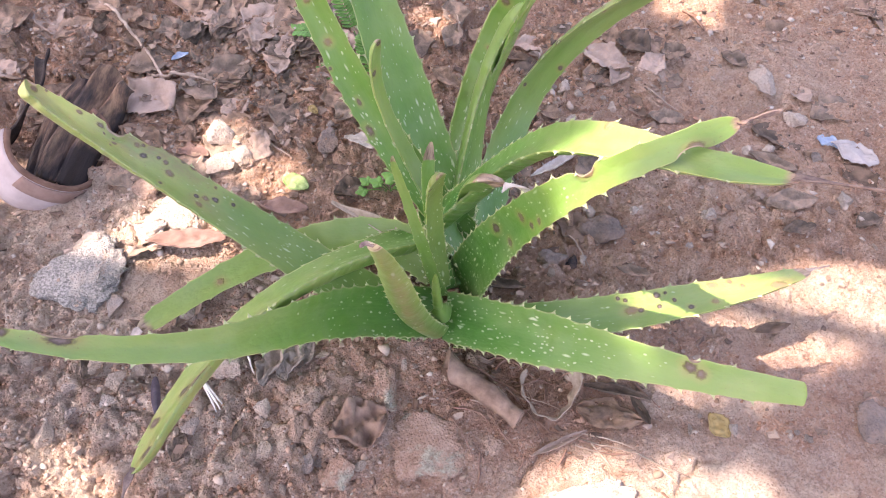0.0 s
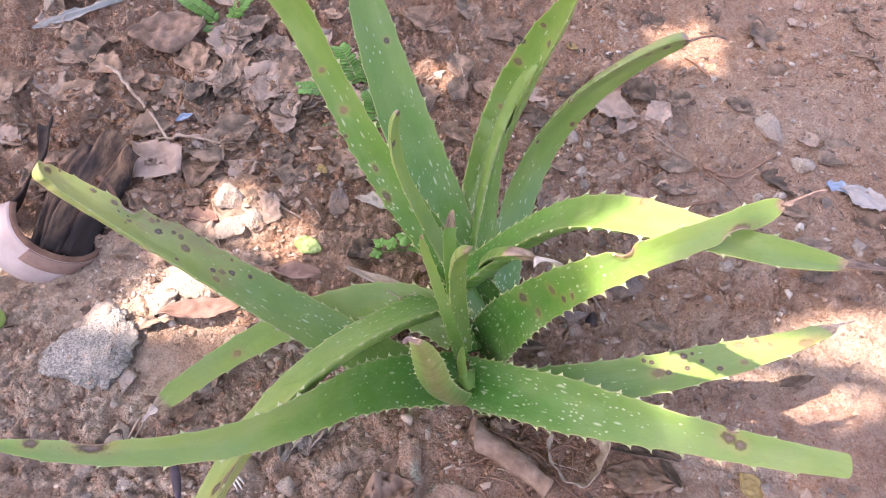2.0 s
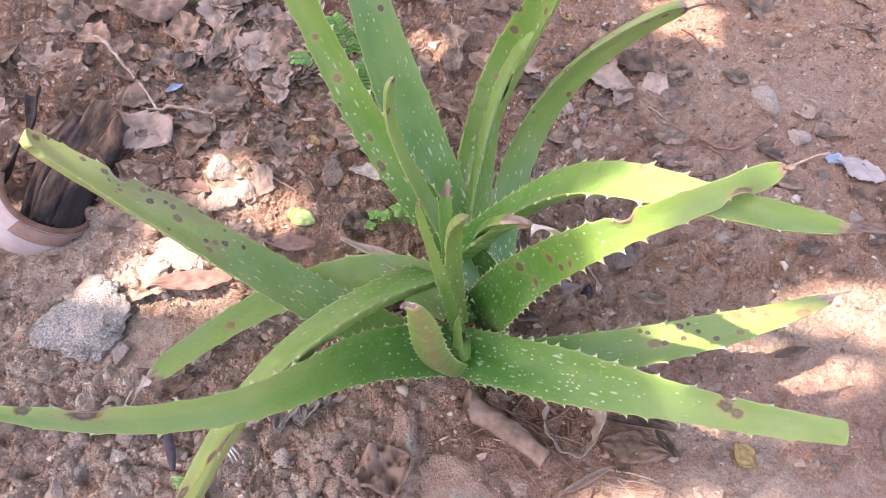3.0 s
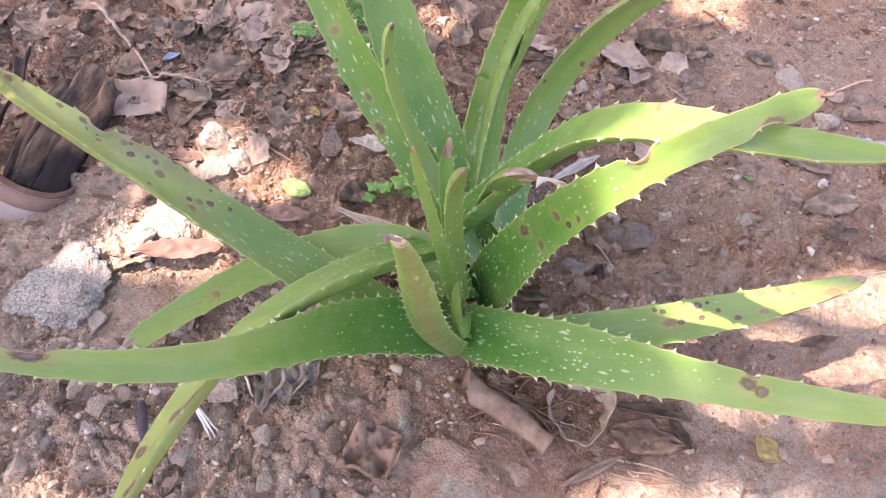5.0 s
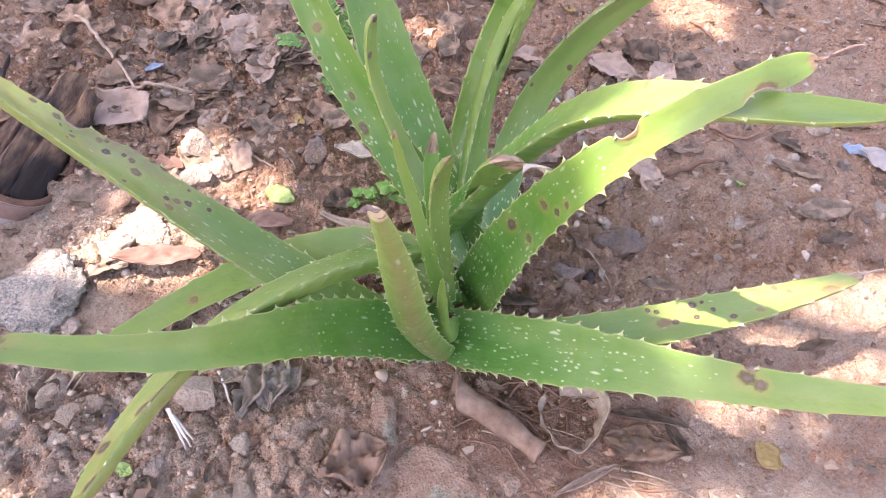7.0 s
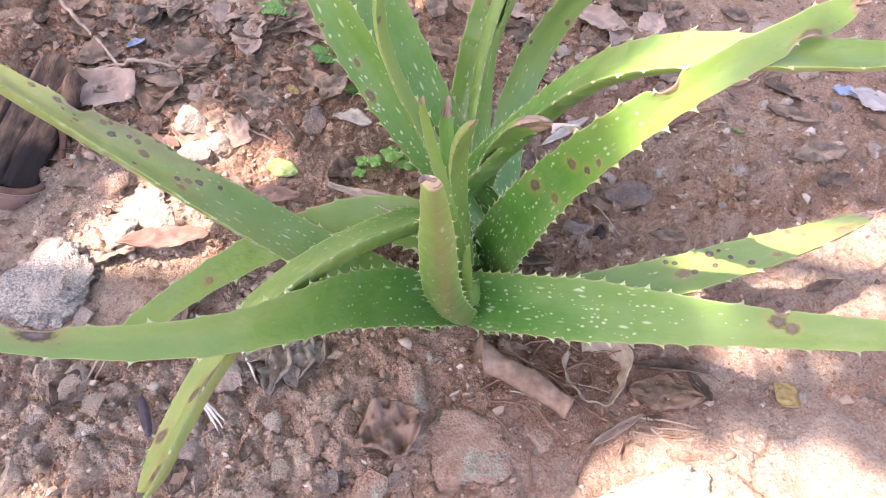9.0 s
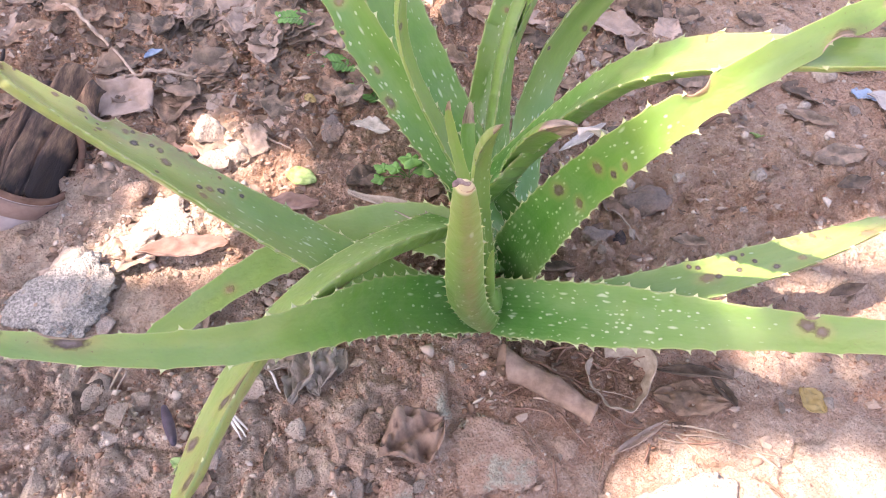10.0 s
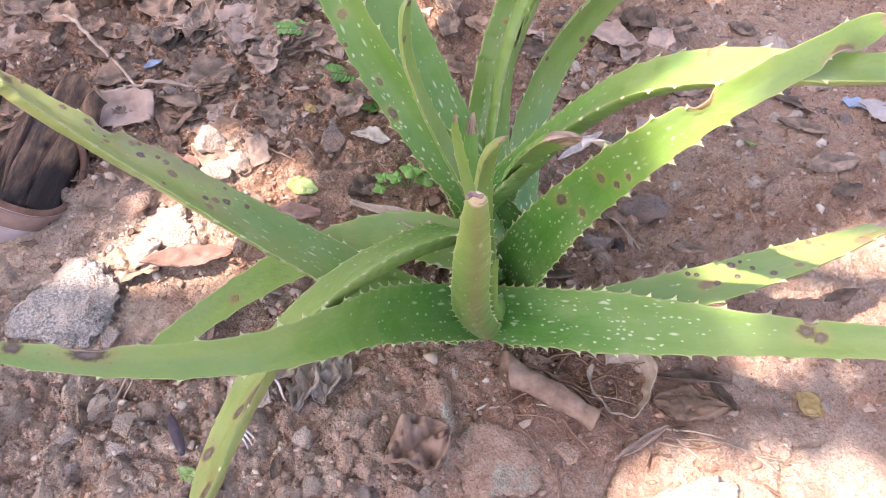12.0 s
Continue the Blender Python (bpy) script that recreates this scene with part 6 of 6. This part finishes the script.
def lobed_weed(x, y, leaves, label):
    """Broad lobed leaves on thin stalks: place, radius in mm, heading, rise in mm."""
    z = height(x, y)
    plant = thing("weed", label, "plant", "small weeds", at=(x, y, z))
    for number, (lx, ly, r, heading, rise) in enumerate(leaves):
        way = radians(heading)
        r *= 0.001
        foot = np.array((lx - x - 0.8 * r * math.cos(way), ly - y - 0.8 * r * math.sin(way), rise * 0.001))
        line = [tuple(foot * q + np.array((0, 0, 0.004 * math.sin(math.pi * q) - 0.003 * (1 - q)))) for q in np.linspace(0, 1, 7)]
        v, f = tube(line, 0.0007, 5)
        stalk = link("stalk", mesh_of("stalk", v, f), M["weed"], plant)
        rows = []
        for i in range(7):
            k = i / 6
            row = []
            for j in range(31):
                w = radians(-165 + 330 * j / 30)
                out = r * (1.15 + 0.55 * math.cos(w)) * (1 + 0.17 * math.cos(5 * w) + 0.07 * math.cos(13 * w + number))
                reach = 0.02 * r + k * out
                row.append((foot[0] + reach * math.cos(w + way), foot[1] + reach * math.sin(w + way), foot[2] + 0.10 * reach + 0.10 * r * k * math.cos(5 * w) - 0.18 * r * k * k))
            rows.append(row)
        lv, lf = shell(rows, 0.0005)
        link("leaf", mesh_of("leaf", lv, lf), M["weed"], stalk)
    return plant


weed(-0.222, 0.990, [(146, 74, 22), (52, 56, 22), (262, 46, 12), (222, 28, 10), (305, 30, 10)], "small green weed with feathery leaflets among leaf litter", 1.05)
weed(-0.018, 0.852, [(186, 82, 22), (120, 60, 40), (75, 60, 40)], "green feathery weed behind the aloe", 1.15)
weed(0.004, 0.778, [(181, 70, 18), (100, 52, 34)], "green feathery weed behind the aloe", 1.2)
weed(0.018, 0.702, [(143, 42, 14)], "green feathery weed sprig on red soil", 1.0)
lobed_weed(0.034, 0.574, [(0.004, 0.581, 5.5, 150, 10), (0.000, 0.566, 5.5, 200, 8), (0.017, 0.578, 6.5, 160, 12), (0.036, 0.579, 9.0, 250, 17), (0.053, 0.569, 9.5, 290, 14)],
           "small green sprout with scalloped lobed leaves")
lobed_weed(0.750, 1.085, [(0.760, 1.105, 8, 60, 16), (0.745, 1.110, 8, 110, 18), (0.735, 1.095, 7, 170, 12)], "small green weed on bare soil")


# ---- leaf litter, pebbles and grit ----
def scatter_litter():
    rng = np.random.default_rng(21)
    sheets = [leaf_sheet(500 + k, 0.058 * q, 0.037 * q, 0.4 * c, ragged=0.40, crumple=0.6) for k, (q, c) in enumerate([(1, 0.2), (0.9, 0.5), (1.1, 0.35), (0.8, 0.8), (1.0, 0.6), (0.7, 0.3), (1.2, 0.45), (0.6, 0.9), (0.85, 0.25), (1.05, 0.7)])]
    kinds = ["litter_grey", "litter_grey", "litter_brown", "litter_grey", "litter_brown", "litter_pale"]
    words = {"litter_grey": "crumpled grey dry leaf in the leaf litter", "litter_brown": "crumpled brown dry leaf in the leaf litter", "litter_pale": "crumpled pale dry leaf in the leaf litter"}
    meshes = {}
    made = 0
    while made < 235:
        x, y = rng.uniform(-0.62, 0.95), rng.uniform(0.50, 1.14)
        d = 1.15 * math.exp(-(((x + 0.20) / 0.17) ** 2 + ((y - 0.82) / 0.18) ** 2)) + 0.26 * math.exp(-(((x - 0.33) / 0.15) ** 2 + ((y - 0.83) / 0.10) ** 2)) + 0.5 * math.exp(-(((x - 0.80) / 0.14) ** 2 + ((y - 1.04) / 0.12) ** 2)) + 0.09
        if y < 0.6 or (-0.09 < x < 0.02 and y < 0.82):
            d *= 0.25
        if rng.random() > d or (x + 0.40) ** 2 + (y - 0.63) ** 2 < 0.006 or (x + 0.28) ** 2 + (y - 0.732) ** 2 < 0.0030 or (x + 0.30) ** 2 + (y - 0.968) ** 2 < 0.0036:
            continue
        k, m = int(rng.integers(len(sheets))), kinds[int(rng.integers(len(kinds)))]
        v, f = sheets[k]
        if (k, m) not in meshes:
            meshes[k, m] = mesh_of("litter_leaf", v, f)
            meshes[k, m].materials.append(M[m])
        ob = link("litter_leaf", meshes[k, m], None, smooth=True)
        settle(ob, v, x, y, rng.uniform(0, 360), rng.uniform(0, 10), rng.uniform(0, 6.3), 0.013)
        ob.scale = (rng.uniform(0.75, 1.2),) * 3
        tagged(ob, words[m], "leaf", "leaf litter")
        made += 1


def scatter_pebbles():
    rng = np.random.default_rng(22)
    meshes = {}
    words = {"brown": "small brown clod lying on the soil", "white": "small pale pebble lying on the soil", "grey": "small grey pebble lying on the soil", "ash": "small pale brown clod lying on the soil"}
    names = ["brown", "brown", "ash", "ash", "white", "white", "grey"]
    made = 0
    while made < 290:
        x, y = rng.uniform(-0.55, 0.80), rng.uniform(0.18, 1.05)
        keep = 1.0 if x < 0.02 and y < 0.5 else 0.45
        if rng.random() > keep:
            continue
        m, k = names[int(rng.integers(len(names)))], int(rng.integers(5))
        if (m, k) not in meshes:
            meshes[m, k] = rock_mesh("pebble", 300 + k + 10 * names.index(m), (1.0, 0.8, 0.6), 2, 9, 0.22)
            meshes[m, k].materials.append(M[m])
        r = min(0.0032 * math.exp(abs(rng.normal()) * 0.55), 0.011)
        ob = link("pebble", meshes[m, k], None, smooth=False)
        ob.location = (x, y, height(x, y) + 0.30 * r)
        ob.scale = (r,) * 3
        ob.rotation_euler = (rng.uniform(-0.4, 0.4), rng.uniform(-0.4, 0.4), rng.uniform(0, 6.3))
        tagged(ob, words[m], "pebble", "loose pebbles")
        made += 1


def scatter_grit(name, label, material, count, seed, small, large, bounds, heavy):
    """Grains too many to count, one mesh."""
    rng = np.random.default_rng(seed)
    v0, f0 = BALLS[1]
    f0 = np.array(f0)
    x, y = rng.uniform(bounds[0], bounds[1], count * 3), rng.uniform(bounds[2], bounds[3], count * 3)
    patch = 0.40 - 0.45 * np.clip(x, -0.2, 0.6) + 0.75 * lattice(x * 9, y * 9, seed) + heavy * np.exp(-(((x + 0.25) / 0.28) ** 2 + ((y - 0.33) / 0.2) ** 2))
    if material != "chalk":
        patch = patch - 0.55 * chalk(x, y) - 0.7 * chalk(x, y, SMOOTH)
    keep = rng.random(count * 3) < patch
    x, y = x[keep][:count], y[keep][:count]
    n = len(x)
    r = np.minimum(small * np.exp(np.abs(rng.normal(size=n)) * 0.6), large)
    z = relief(x, y) + 0.25 * r
    v = np.repeat(v0[None], n, 0) * (1 + 0.30 * np.clip(rng.normal(size=(n, len(v0), 1)), -2, 2.5)) * (1 + 0.25 * rng.normal(size=(n, 1, 3)))
    a = rng.uniform(0, 6.3, n)
    ca, sa = np.cos(a)[:, None], np.sin(a)[:, None]
    v = v * np.stack([np.ones(n), rng.uniform(0.6, 1, n), rng.uniform(0.45, 0.8, n)], 1)[:, None]
    v = np.stack([v[..., 0] * ca - v[..., 1] * sa, v[..., 0] * sa + v[..., 1] * ca, v[..., 2]], -1) * r[:, None, None]
    v += np.stack([x, y, z], 1)[:, None]
    f = (f0[None] + np.arange(n)[:, None, None] * len(v0)).reshape(-1, 3)
    me = bpy.data.meshes.new(name)
    me.vertices.add(n * len(v0))
    me.vertices.foreach_set("co", v.ravel())
    me.loops.add(f.size)
    me.loops.foreach_set("vertex_index", f.ravel().astype(np.int32))
    me.polygons.add(len(f))
    me.polygons.foreach_set("loop_start", np.arange(0, f.size, 3, dtype=np.int32))
    me.update(calc_edges=True)
    tagged(link(name, me, M[material], smooth=False), label, "gravel", kind="stuff")


def scatter_chips():
    """Broken bits of leaf in the litter, too many to count, one mesh."""
    rng = np.random.default_rng(61)
    verts, faces = [], []
    made = 0
    while made < 2600:
        x, y = rng.uniform(-0.62, 0.85), rng.uniform(0.25, 1.14)
        d = 1.1 * math.exp(-(((x + 0.19) / 0.19) ** 2 + ((y - 0.80) / 0.18) ** 2)) + 0.3 * math.exp(-(((x - 0.33) / 0.15) ** 2 + ((y - 0.83) / 0.10) ** 2)) + 0.2 * math.exp(-(((x - 0.12) / 0.2) ** 2 + ((y - 0.45) / 0.1) ** 2)) + 0.05
        if rng.random() > d:
            continue
        k = int(rng.integers(5, 9))
        r = min(0.0030 * math.exp(abs(rng.normal()) * 0.65), 0.0095)
        w = np.sort(rng.uniform(0, 2 * math.pi, k))
        rr = r * rng.uniform(0.55, 1.2, k)
        tilt = Euler((rng.normal() * 0.2, rng.normal() * 0.2, 0)).to_matrix()
        flat = np.stack([rr * np.cos(w), 0.7 * rr * np.sin(w), 0.2 * r * rng.normal(size=k)], 1) @ np.array(tilt).T
        z = height(x, y) + 0.3 * r * rng.random() + 0.001
        o = len(verts)
        middle = np.array((x, y, z))
        verts += [middle + q for q in flat] + [middle + (0, 0, 0.12 * r)] + [middle + q - (0, 0, 0.0008) for q in flat]
        faces += [(o + i, o + (i + 1) % k, o + k) for i in range(k)]
        faces += [(o + i, o + k + 1 + i, o + k + 1 + (i + 1) % k, o + (i + 1) % k) for i in range(k)]
        faces.append(tuple(o + k + 1 + i for i in range(k))[::-1])
        made += 1
    tagged(link("leaf_fragments", mesh_of("leaf_fragments", verts, faces), M["chips"], smooth=False), "broken grey-brown bits of dry leaves", "litter", kind="stuff")


scatter_litter()
scatter_chips()
scatter_pebbles()
scatter_grit("soil_crumbs", "reddish brown crumbs of soil", "crumbs", 11000, 31, 0.0008, 0.0042, (-0.62, 0.88, 0.12, 1.14), 0.5)
scatter_grit("chalk_rubble", "crumbling white chalky rubble on soil", "chalk", 200, 33, 0.0016, 0.008, (-0.33, -0.13, 0.48, 0.67), 0.9)
scatter_grit("stone_chips", "pale stone chips strewn on bare soil", "chalk", 420, 34, 0.0020, 0.0065, (0.12, 0.86, 0.44, 1.10), 0.3)
scatter_grit("fine_gravel", "fine pale and brown gravel strewn on soil", "grit", 7000, 32, 0.0009, 0.0042, (-0.62, 0.88, 0.12, 1.14), 0.6)
scatter_grit("coarse_gravel", "coarse pale and dark grit strewn on crumbly soil", "grit", 1700, 35, 0.0012, 0.0055, (-0.42, 0.10, 0.16, 0.46), 0.8)
